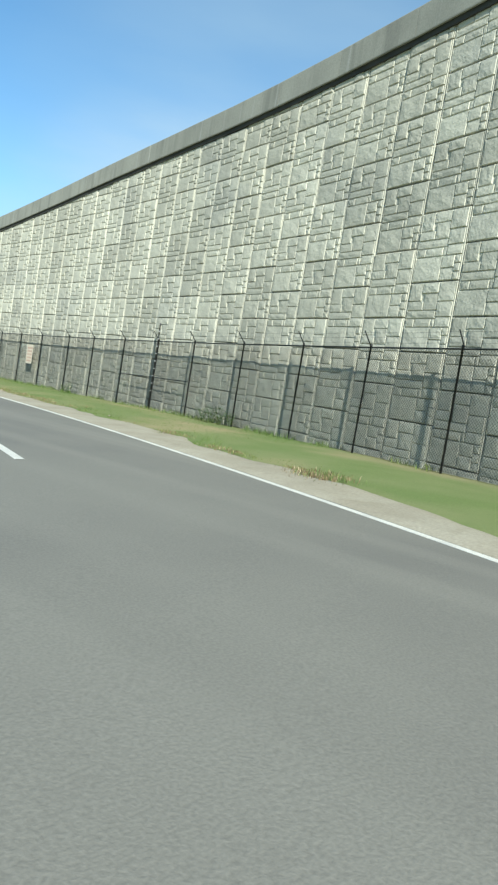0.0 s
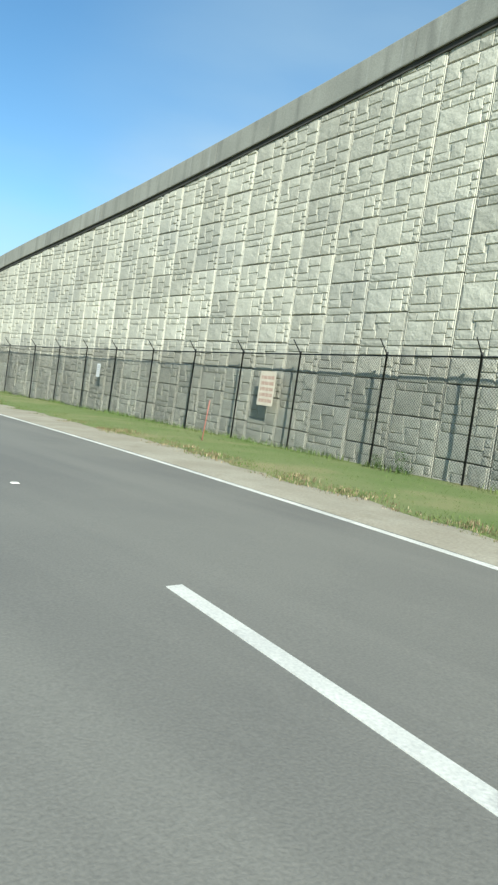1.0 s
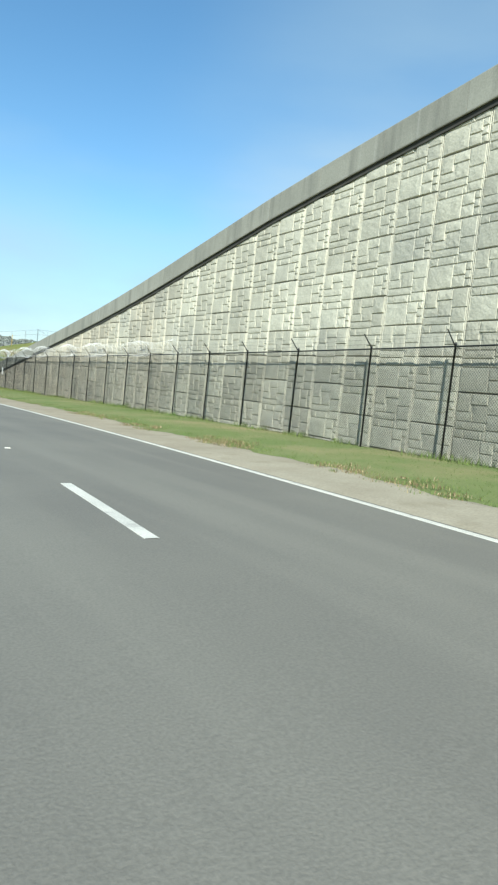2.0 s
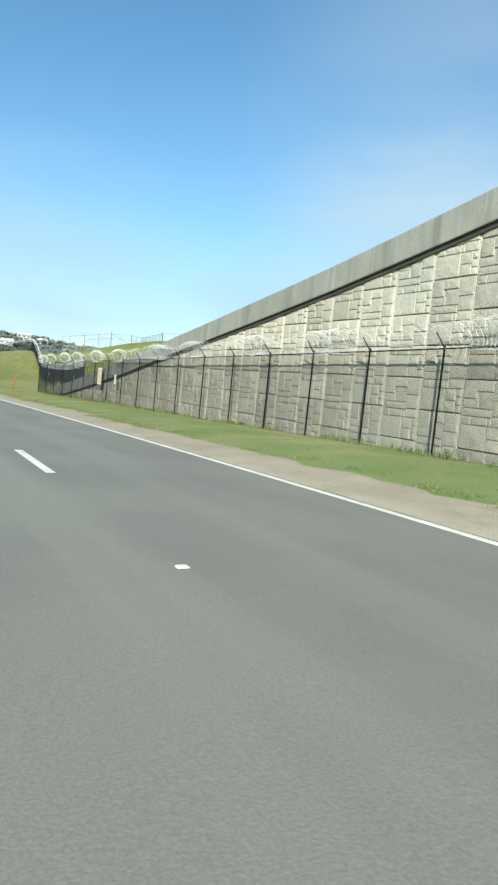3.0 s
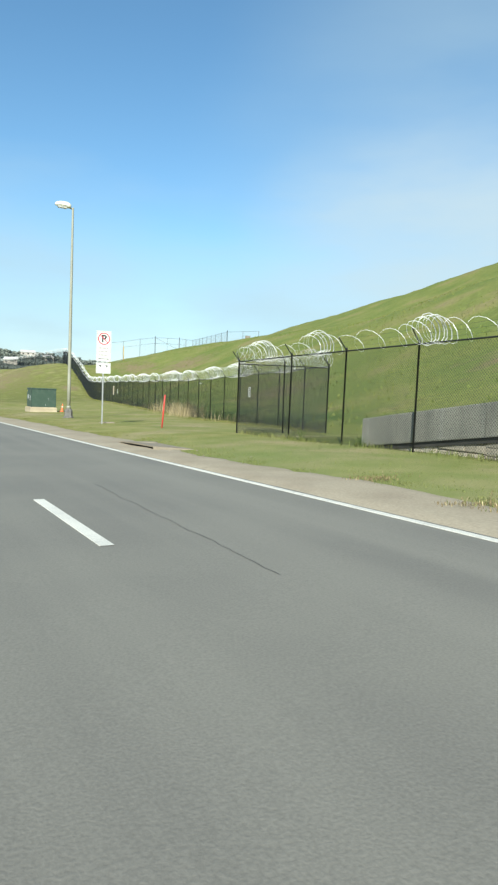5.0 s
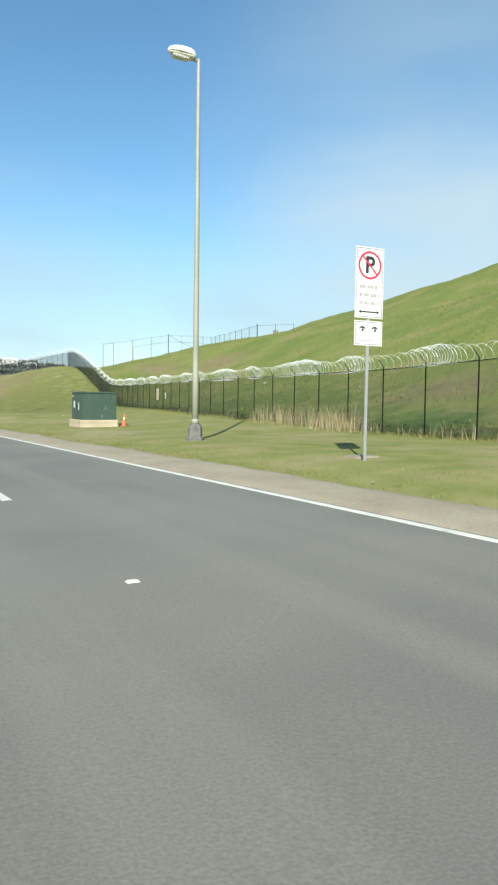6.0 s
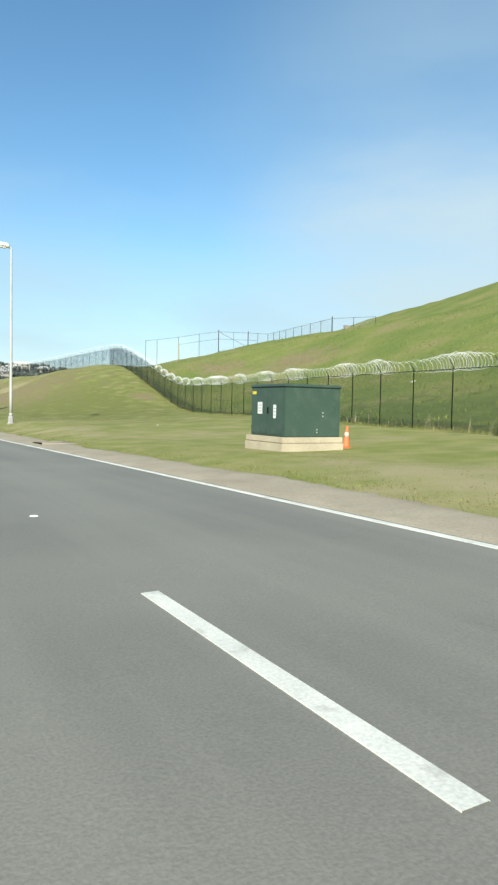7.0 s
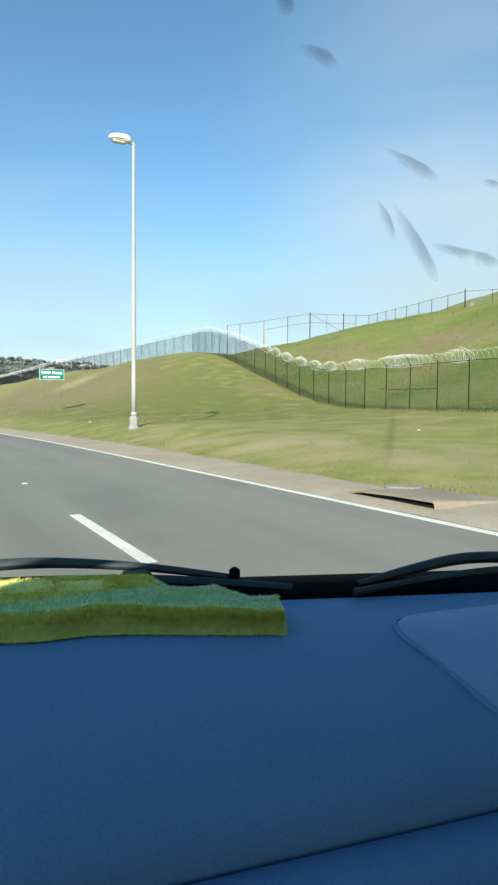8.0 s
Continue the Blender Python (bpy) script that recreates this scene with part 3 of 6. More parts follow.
def panel_mesh(seed, top=None):
    """A cast panel in its own plane: x along the wall, z up, and -y out of its face. top: cut off above that height."""
    r = random.Random(seed * 7 + 1)
    verts, faces = [], []

    def quad_box(a0, a1, h0, h1, d_back, d_front, inset):
        b = len(verts)
        for d, i in ((d_back, 0.0), (d_front, inset)):
            verts.extend([(a0 + i, -d, h0 + i), (a1 - i, -d, h0 + i), (a1 - i, -d, h1 - i), (a0 + i, -d, h1 - i)])
        for k in range(4):
            j = (k + 1) % 4
            faces.append((b + k, b + j, b + 4 + j, b + 4 + k))
        faces.append((b + 4, b + 5, b + 6, b + 7))

    def stone(a0, a1, h0, h1, depth):
        """A rough-split face: a chipped rim round a lumpy middle."""
        nx, nz = (max(2, min(5, round(e / 0.14) + 1)) for e in (a1 - a0, h1 - h0))
        lean, rake = r.uniform(-0.010, 0.010), r.uniform(-0.008, 0.010)
        b = len(verts)
        for i in range(nx + 3):
            for k in range(nz + 3):
                e, f = min(max(i - 1, 0), nx) / nx, min(max(k - 1, 0), nz) / nz
                out = i in (0, nx + 2) or k in (0, nz + 2)
                rim = not out and (i in (1, nx + 1) or k in (1, nz + 1))
                shrink = 0.0 if out else 0.010 + (r.uniform(0.0, 0.008) if rim else 0.0)
                x, z = a0 + shrink + e * (a1 - a0 - 2 * shrink), h0 + shrink + f * (h1 - h0 - 2 * shrink)
                lump = 0.010 * noise.noise(Vector((x * 5.5 + seed * 3.1, z * 5.5, depth * 300))) + 0.006 * noise.noise(Vector((x * 15, z * 15, seed)))
                d = 0.001 if out else depth * (0.80 if rim else 1.0) + (0.6 if rim else 1.0) * lump + lean * (e - 0.5) + rake * (f - 0.5)
                verts.append((x, -max(d, 0.001), z))
        n = nz + 3
        for i in range(nx + 2):
            for k in range(nz + 2):
                if (i in (0, nx + 1)) and (k in (0, nz + 1)):
                    continue
                faces.append((b + i * n + k, b + (i + 1) * n + k, b + (i + 1) * n + k + 1, b + i * n + k + 1))

    cap = PH if top is None else top
    quad_box(GAP, PW - GAP, GAP, cap - GAP * 0.5, -0.12, 0.0, 0.003)
    for a0 in (GAP, PW - GAP - 0.042):      # plain chamfered rim down both sides
        quad_box(a0, a0 + 0.038, GAP, cap - GAP, 0.002, 0.020, 0.012)
    for u0, u1, v0, v1 in STONES:
        a0, a1 = max(u0 * PW, GAP + 0.036), min(u1 * PW, PW - GAP - 0.036)
        h0, h1 = max(v0 * PH, GAP), min(v1 * PH, cap - GAP)
        if h1 - h0 < 0.05:
            continue
        g = 0.007
        stone(a0 + g, a1 - g, h0 + g, h1 - g, r.uniform(0.028, 0.044))
    return mesh_of("panel", verts, faces, STONE)


wall = empty("retaining_wall", Matrix())
tagged(wall, "tall retaining wall of pale rock-faced concrete panels", "retaining wall", kind="structure")
kinds = [panel_mesh(s) for s in range(1, 6)]

# stations along the wall's face, one panel apart
ys_fine = np.arange(-30, 104, 0.05)
xs_fine = lane(ys_fine) + wall_off(ys_fine)
run = np.concatenate([[0], np.cumsum(np.hypot(np.diff(xs_fine), np.diff(ys_fine)))])
first_joint = float(np.interp(12.57, ys_fine, run))
shift = first_joint % PW
stations = np.arange(shift, run[-1], PW)


def along(s):
    return Vector((float(np.interp(s, run, xs_fine)), float(np.interp(s, run, ys_fine)), 0))


back_v, back_f = [], []
for i, s in enumerate(stations[:-1]):
    p, q = along(s), along(s + PW)
    d = (q - p).normalized()
    out_n = Vector((-d.y, d.x, 0))      # towards the road
    ym = (p.y + q.y) / 2
    limit = float(coping_z(ym)) + 0.40
    floor_z = float(front(wall_off(ym), ym)) - 0.15
    odd = round((s - first_joint) / PW)
    z = 0.885 if odd % 2 else 0.055
    while z > floor_z:
        z -= PH
    turn = Matrix((( d.x, -out_n.x, 0, 0), (d.y, -out_n.y, 0, 0), (0, 0, 1, 0), (0, 0, 0, 1)))
    while z < limit - 0.1:
        tilt = Matrix.Rotation(wall_rng.uniform(-0.004, 0.004), 4, "Z")
        at = Matrix.Translation((p.x, p.y, z)) @ turn @ tilt @ Matrix.Translation((0, wall_rng.uniform(-0.010, 0.008), 0))
        seed = wall_rng.randrange(1, 6)
        me = kinds[seed - 1] if z + PH <= limit else panel_mesh(seed, limit - z)
        part("panel", me, wall, at=at)
        z += PH
    b = len(back_v)
    for e in (p, q):
        o = e - out_n * 0.10
        o2 = e - out_n * 0.42
        back_v += [(o.x, o.y, floor_z - 0.5), (o.x, o.y, limit), (o2.x, o2.y, limit), (o2.x, o2.y, floor_z - 0.5)]
    back_f += [(b, b + 4, b + 5, b + 1), (b + 1, b + 5, b + 6, b + 2), (b + 2, b + 6, b + 7, b + 3)]
part("wall_core", mesh_of("wall_core", back_v, back_f, BACKING), wall)


def coping_mesh(p, q, z0, z1, h, rng):
    """One sloping coping block with a drip edge, from p to q on the wall's face."""
    d = (q - p).normalized()
    n = Vector((-d.y, d.x, 0))
    p, q = p + d * 0.008, q - d * 0.008
    verts, faces = [], []
    ring = ((0.10, 0.10), (0.11, 0.0), (0.155, 0.0), (0.165, 0.03), (0.16, h - 0.03), (0.14, h), (-0.28, h), (-0.30, h - 0.03), (-0.30, 0.10))
    for e, z in ((p, z0), (q, z1)):
        for o, k in ring:
            v = e + n * (o + rng.uniform(-0.002, 0.002))
            verts.append((v.x, v.y, z + k + rng.uniform(-0.003, 0.003)))
    m = len(ring)
    for k in range(m):
        j = (k + 1) % m
        faces.append((k, j, m + j, m + k))
    faces += [tuple(range(m))[::-1], tuple(range(m, 2 * m))]
    return mesh_of("coping_block", verts, faces, CONCRETE)


LC = 2.97
s = (float(np.interp(22.41, ys_fine, run))) % LC
while s < run[-1] - 0.3:
    e = min(s + LC, run[-1])
    p, q = along(s), along(e)
    h, seat = 0.775, 0.08
    zz = (float(coping_z(p.y)) + seat, float(coping_z(q.y)) + seat)
    part("coping_block", coping_mesh(p, q, zz[0], zz[1], h, wall_rng), wall, "plain grey concrete coping block")
    d = (q - p).normalized()
    n = Vector((-d.y, d.x, 0))
    # a dark strip paints the shadow gap under the coping's overhang
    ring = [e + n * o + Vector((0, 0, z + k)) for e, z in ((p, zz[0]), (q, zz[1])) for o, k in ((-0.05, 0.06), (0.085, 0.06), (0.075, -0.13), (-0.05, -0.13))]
    part("bearing_joint", mesh_of("bearing_joint", ring, [(0, 1, 5, 4), (1, 2, 6, 5), (2, 3, 7, 6), (3, 0, 4, 7), (3, 2, 1, 0), (4, 5, 6, 7)], GAP_SHADE), wall, "dark strip painted as the shadow gap under the coping")
    s += LC


# ---------------------------------------------------------------- fences
def prisms(name, segs, r, material):
    """Many straight thin wires, each a three-sided bar."""
    P = np.array([a for a, _ in segs], float)
    Q = np.array([b for _, b in segs], float)
    D = Q - P
    D /= np.maximum(np.linalg.norm(D, axis=1, keepdims=True), 1e-9)
    up = np.where(np.abs(D[:, 2:3]) > 0.9, np.array([[1.0, 0, 0]]), np.array([[0, 0, 1.0]]))
    S = np.cross(D, up)
    S /= np.maximum(np.linalg.norm(S, axis=1, keepdims=True), 1e-9)
    C = np.cross(D, S)
    rings = []
    for o in (P, Q):
        for g in (0.5, 2.594, 4.689):
            rings.append(o + r * (S * math.cos(g) + C * math.sin(g)))
    V = np.stack(rings, 1).reshape(-1, 3)
    b = np.arange(len(P))[:, None] * 6
    F = np.concatenate([b + np.array([[0, 1, 4, 3]]), b + np.array([[1, 2, 5, 4]]), b + np.array([[2, 0, 3, 5]])])
    return mesh_of(name, V.tolist(), F.tolist(), material)


def weave(p, q, h, pitch):
    """Straight lines of a diamond mesh between two post feet, h high."""
    p, q = np.array(p, float), np.array(q, float)
    length = float(np.hypot(*(q - p)[:2]))
    segs = []

    def at(a, z):
        k = a / length
        return tuple(p + (q - p) * k + np.array([0, 0, z]))

    for sign in (1, -1):
        for c in np.arange(-h, length, pitch):
            a0, a1 = max(c, 0.0), min(c + h, length)
            if a1 - a0 < 0.01:
                continue
            z0, z1 = a0 - c, a1 - c
            if sign < 0:
                z0, z1 = h - z0, h - z1
            segs.append((at(a0, z0), at(a1, z1)))
    return segs


def fence_post(kind, arm=True, h=2.72, r=0.026):
    """A round post with its cap and outward arm, as meshes to share."""
    meshes = [("post", lathe("post", [(r, -0.25), (r, h - 0.02), (r * 1.25, h - 0.02), (r * 1.25, h + 0.03), (r * 0.6, h + 0.06)], BLACK, 10))]
    if arm:
        meshes.append(("arm", tube("arm", (0, 0, h), (-0.27, 0, h + 0.33), 0.018, 0.014, BLACK, 6)))
    return meshes


def rand_helix(pts, r, rng, sparse=0.24, dense=0.09, offset=(-0.10, 0.0, 0.30), bunch=4.0, sharp=1.0):
    """The line of a concertina coil that rides along the points of a fence's top."""
    pts = [Vector(p) for p in pts]
    seg = [0.0]
    for a0, b0 in zip(pts, pts[1:]):
        seg.append(seg[-1] + (b0 - a0).length)
    out, weights, s, g = [], [], 0.0, 0.0
    while s < seg[-1]:
        k = min(max(np.searchsorted(seg, s) - 1, 0), len(pts) - 2)
        t = (s - seg[k]) / max(seg[k + 1] - seg[k], 1e-6)
        c = pts[k].lerp(pts[k + 1], t)
        d = (pts[k + 1] - pts[k]).normalized()
        side = Vector((-d.y, d.x, 0)).normalized()
        # the coil is bunched every few metres and pulled out between
        w = 0.5 + 0.5 * math.cos(2 * math.pi * s / bunch + 2.6 * noise.noise(Vector((s * 0.17, 7.3, 0))))
        w = max(0.0, min(1.0, w ** (1.5 * sharp) + 0.25 * noise.noise(Vector((s * 0.42, 2.3, 0)))))
        pitch = sparse + (dense - sparse) * w ** 0.6
        sag = 0.10 * noise.noise(Vector((s * 0.3, 1.3, 4.0)))
        turn_no = int(g / (2 * math.pi))
        k_ = g / (2 * math.pi) - turn_no
        jit = lambda q: noise.noise(Vector((turn_no * 3.7 + 0.5, q, 1.0))) * (1 - k_) + noise.noise(Vector((turn_no * 3.7 + 4.2, q, 1.0))) * k_
        rr = r * (1 + 0.22 * jit(3.0)) * (0.72 + 0.28 * w)
        sag -= 0.12 * (1 - w) * min(1.0, sparse)
        lean = (0.10 + 0.22 * jit(8.0)) * math.cos(g) + 0.14 * jit(15.0) * math.sin(g)
        sag += 0.10 * jit(21.0)
        weights.append((0.55 + 0.55 * w) * (0.28 + 0.92 * (0.5 - 0.5 * math.sin(g)) ** 0.8))
        out.append(c + Vector(offset) + side * (rr * math.sin(g)) + Vector((0, 0, 1)) * (rr * math.cos(g) + sag) + d * lean)
        g += 2 * math.pi / 12
        s += pitch / 12
    return out, weights


def coil(name, pts, r, thick, rng, label, **more):
    line_pts, weights = rand_helix(pts, r, rng, **more)
    segs = [(tuple(a0), tuple(b0)) for a0, b0 in zip(line_pts, line_pts[1:])]
    # the flat tape shows its face on one side of each loop and its edge on the other
    ob = part(name, prisms(name, segs, thick * np.array(weights[:-1])[:, None], GALV))
    return tagged(ob, label, "razor wire")


def build_fence(name, label, feet, h, pitch, wire, braces=(), heavy=None, leaning={}):
    """A chain-link fence over the given post feet: posts, arms, rails, mesh and barbed strands."""
    f = empty(name, Matrix.Translation(feet[0]))
    tagged(f, label, "fence")
    o = Vector(feet[0])
    shared = fence_post("line")
    for i, foot in enumerate(feet):
        nxt = feet[min(i + 1, len(feet) - 1)]
        prv = feet[max(i - 1, 0)]
        d = (Vector(nxt) - Vector(prv))
        turn = math.atan2(-d.x, d.y)
        for nm, me in shared:
            part(nm, me, f, at=Matrix.Translation(Vector(foot) - o) @ Matrix.Rotation(turn + post_rng.uniform(-0.1, 0.1), 4, "Z") @ Matrix.Rotation(leaning.get(round(foot[1], 2), post_rng.uniform(-0.012, 0.012)), 4, "X"))
    for i, (a0, b0) in enumerate(zip(feet, feet[1:])):
        a0, b0 = Vector(a0) - o, Vector(b0) - o
        up = Vector((0, 0, h))
        part("top_rail", tube("top_rail", a0 + up, b0 + up, 0.022, 0.022, BLACK, 6, cap=False), f)
        part("chain_link", prisms("chain_link", weave(a0 + Vector((0, 0, 0.03)), b0 + Vector((0, 0, 0.03)), h - 0.05, pitch), wire if heavy is None or feet[i][1] < heavy else wire * 1.15, BLACK), f)
        d = (b0 - a0).normalized()
        out_n = Vector((-d.y, d.x, 0)).normalized()
        for k in (0.35, 0.68, 0.98):
            e = out_n * (0.27 * k) + Vector((0, 0, h + 0.33 * k))
            slack = (a0 + b0) / 2 + e - Vector((0, 0, 0.02))
            part("barbed_strand", prisms("barbed_strand", [(tuple(a0 + e), tuple(slack)), (tuple(slack), tuple(b0 + e))], 0.003, BLACK), f)
        if i in braces:
            m = Vector((0, 0, h * 0.47))
            part("brace_rail", tube("brace_rail", a0 + m, b0 + m, 0.02, 0.02, BLACK, 6, cap=False), f)
    return f


post_rng = random.Random(5)
# fence along the wall, posts nearly 3 m apart
SP = 2.90
POSTS = [-4.18 - 2.85 * k for k in range(7, 0, -1)] + [-4.18, -1.32, 1.38, 4.36, 7.42, 10.11, 12.98, 15.95, 18.69, 21.93, 24.72, 27.55, 30.51, 33.6, 36.4, 39.4, 42.4, 46.0,
         49.18, 52.15, 55.12, 58.10, 60.95, 63.91, 66.84, 69.66, 72.56, 75.42] + [78.35, 81.2, 84.05, 86.9, 89.75, 92.85, 95.68, 98.6, 101.6, 104.6, 107.53]
feet_a = []
for y in POSTS:
    x = float(lane(y) + fence_off(y))
    feet_a.append((x, y, land_at(x, y) - 0.02))
xc, yc = 9.88, 111.5
feet_a.append((xc, yc, land_at(xc, yc) - 0.02))
brace_at = [i for i, p in enumerate(feet_a) if 6.0 < p[1] < 12.5]
build_fence("chain_link_fence", "black chain-link security fence with barbed arms along the wall", feet_a, 2.68, 0.078, 0.0033, brace_at, leaning={95.68: 0.155, 92.85: 0.07})

# the tall pull post with bright clamps
py = 10.11
px = float(lane(py) + fence_off(py))
tall = empty("pull_post", Matrix.Translation((px - 0.05, py, land_at(px, py))))
tagged(tall, "tall black fence post wound with bright clamps", "fence post")
part("shaft", lathe("shaft", [(0.027, -0.2), (0.027, 3.25), (0.036, 3.27), (0.036, 3.32), (0.015, 3.36)], BLACK, 10), tall)
for k in range(9):
    z = 0.7 + 0.29 * k
    part("clamp", lathe("clamp", [(0.028, z), (0.034, z + 0.008), (0.034, z + 0.026), (0.028, z + 0.034)], STEEL, 8), tall)

# short return to the far fence, then the far fence over the bank
feet_r = [feet_a[-1]]
for k in (0.5, 1.0):
    x, y = xc + (13.7 - xc) * k, yc + (111.2 - yc) * k
    feet_r.append((x, y, land_at(x, y) - 0.02))
build_fence("fence_return", "black chain-link return between two fence lines", feet_r, 2.60, 0.09, 0.0042)
by = np.arange(111.2, 400, 0.05)
bx = far_fence_x(by)
brun = np.concatenate([[0], np.cumsum(np.hypot(np.diff(bx), np.diff(by)))])
b0_ = float(np.interp(130.65, by, brun)) % SP
feet_b = [(13.7, 111.2, land_at(13.7, 111.2) - 0.02)]
for s in np.arange(b0_, brun[-1], SP):
    if s < 1.0:
        continue
    x, y = float(np.interp(s, brun, bx)), float(np.interp(s, brun, by))
    feet_b.append((x, y, land_at(x - 0.05, y) - 0.02))
far_braces = [i for i, p in enumerate(feet_b) if 179 < p[1] < 185]
build_fence("boundary_fence", "black chain-link fence climbing over the grassy bank", feet_b, 2.66, 0.105, 0.0046, far_braces, heavy=186)

H = Vector((0, 0, 2.68))
coil("razor_wire", [Vector(p) + H for p in feet_a if p[1] > 84], 0.36, 0.0105, post_rng, "stretched galvanised razor wire coil where the fence ends", sparse=0.95, dense=0.12, offset=(-0.10, 0, 0.28), bunch=4.4, sharp=2.2)
coil("razor_wire", [Vector(p) + H for p in feet_a if 54 < p[1] < 87.5], 0.37, 0.0062, post_rng, "bright galvanised razor wire coil on the fence top", sparse=0.6, dense=0.12, offset=(-0.10, 0, 0.32), bunch=5.4)
coil("razor_wire", [Vector(p) + H for p in feet_r], 0.30, 0.006, post_rng, "bright galvanised razor wire coil on the fence return", sparse=0.4, dense=0.1)
coil("razor_wire", [Vector(p) + Vector((0, 0, 2.66)) for p in feet_b if 188 < p[1] < 262], 0.36, 0.014, post_rng, "stretched razor wire coil over the mound fence", sparse=1.1, dense=0.16, offset=(-0.1, 0, 0.28), bunch=2.9, sharp=1.1)
coil("razor_wire", [Vector(p) + Vector((0, 0, 2.66)) for p in feet_b if p[1] < 191], 0.37, 0.0095, post_rng, "razor wire coil in bright bunches along the boundary fence", sparse=0.50, dense=0.15, offset=(-0.1, 0, 0.30), bunch=5.6, sharp=0.9)
coil("razor_wire", [Vector(p) + Vector((0, 0, 2.66)) for p in feet_b if p[1] > 259], 0.34, 0.014, post_rng, "far razor wire coil along the boundary fence", sparse=1.2, dense=0.16, bunch=2.9)

# ---------------------------------------------------------------- fence on the hilltop
def hill_fence():
    """Corner posts as x, y and height of the top rail; line posts stand between them."""
    way = ((41.4, 246.3, 11.95), (43.6, 246.4, 12.3), (47.7, 246.3, 13.0), (51.6, 245.7, 13.8), (54.9, 244.3, 14.35), (60.7, 243.5, 14.45), (62.2, 238.7, 13.95),
           (61.3, 231.0, 13.97), (60.3, 222.0, 14.08), (59.7, 215.2, 14.18), (65.0, 211.5, 14.5))
    f = empty("hilltop_fence", Matrix.Translation((54.9, 244.3, land_at(54.9, 244.3))))
    tagged(f, "dark chain-link fence and gate on the hilltop", "fence")
    o = f.matrix_basis.translation
    feet = []
    for k, (p, q) in enumerate(zip(way, way[1:])):
        n = 1 if k == 4 else max(1, round(math.dist(p[:2], q[:2]) / 3.0))
        feet += [tuple(p[i] + (q[i] - p[i]) * j / n for i in range(3)) for j in range(n)]
    feet.append(way[-1])
    for x, y, top in feet:
        gate = (x, y, top) in (way[4], way[5], way[9])
        r, tip = (0.075, top + 0.28) if gate else (0.038, top + 0.06)
        part("gate_post" if gate else "post", lathe("post", [(r, land_at(x, y) - 0.4 - o.z), (r, tip - o.z), (r * 0.4, tip + 0.05 - o.z)], BLACK, 8), f, at=Matrix.Translation((x - o.x, y - o.y, 0)))
    for p, q in zip(feet, feet[1:]):
        a0, b0 = Vector(p) - o, Vector(q) - o
        low = min(p[2] - land_at(p[0], p[1]), q[2] - land_at(q[0], q[1])) + 0.15
        part("top_rail", tube("top_rail", a0, b0, 0.024, 0.024, BLACK, 5, cap=False), f)
        if 47.6 < p[0] < 61 and p[1] > 240:
            drop = Vector((0, 0, 1.35))
            part("middle_rail", tube("middle_rail", a0 - drop, b0 - drop, 0.024, 0.024, BLACK, 5, cap=False), f)
        part("chain_link", prisms("chain_link", weave(a0 - Vector((0, 0, low)), b0 - Vector((0, 0, low)), low, 0.30), 0.0065, STEEL), f)
    a0, b0 = Vector(way[4]) - o, Vector(way[5]) - o
    part("brace", tube("brace", a0, b0 - Vector((0, 0, 2.7)), 0.03, 0.03, BLACK, 5), f)
    mid = (a0 + b0) / 2
    part("gate_stile", tube("gate_stile", mid, mid - Vector((0, 0, 2.9)), 0.024, 0.024, BLACK, 6), f)
    return f


hill_fence()
x, y = 69.0, 223.97
box_ = empty("utility_cabinet", Matrix.Translation((x, y, land_at(x, y))))
tagged(box_, "small pale utility cabinet beside the hilltop fence", "cabinet")
part("body", block("body", -0.45, 0.45, -0.3, 0.3, -0.2, 1.35, APRON, 0.02), box_)
part("lid", block("lid", -0.5, 0.5, -0.35, 0.35, 1.35, 1.42, CONCRETE, 0.01), box_)


# ---------------------------------------------------------------- signs on the fence
def fence_sign(name, at, w, h, sheet_mat, print_mat, rows, label):
    """A flat plate facing -x, hung by four ties, with rows of printed bars. Its foot centre is at the origin of at."""
    s = empty(name, at)
    tagged(s, label, "sign")
    part("plate", block("plate", -0.004, 0.004, -w / 2, w / 2, 0, h, sheet_mat, 0.002), s)
    rng = random.Random(round(h * 1000))
    for k in range(rows):
        z = h * (0.90 - 0.84 * (k + 0.5) / rows)
        t = h * 0.50 / rows
        left, right = -w * 0.42, w * 0.42
        y0 = left
        while y0 < right - 0.03:
            y1 = min(y0 + rng.uniform(0.18, 0.34) * w, right)
            part("print_bar", block("print_bar", -0.0065, -0.0045, y0, y1 - 0.02, z - t / 2, z + t / 2, print_mat, 0), s)
            y0 = y1
    for yy in (-w * 0.45, w * 0.45):
        for zz in (0.04, h - 0.04):
            part("tie", tube("tie", (-0.012, yy, zz), (0.03, yy, zz), 0.008, 0.008, STEEL, 6), s)
    return s


def on_fence_a(y, z):
    return Matrix.Translation((float(lane(y) + fence_off(y)) - 0.035, y, z)) @ Matrix.Rotation(math.atan2(-(float(lane(y + 1)) - float(lane(y))), 1), 4, "Z")


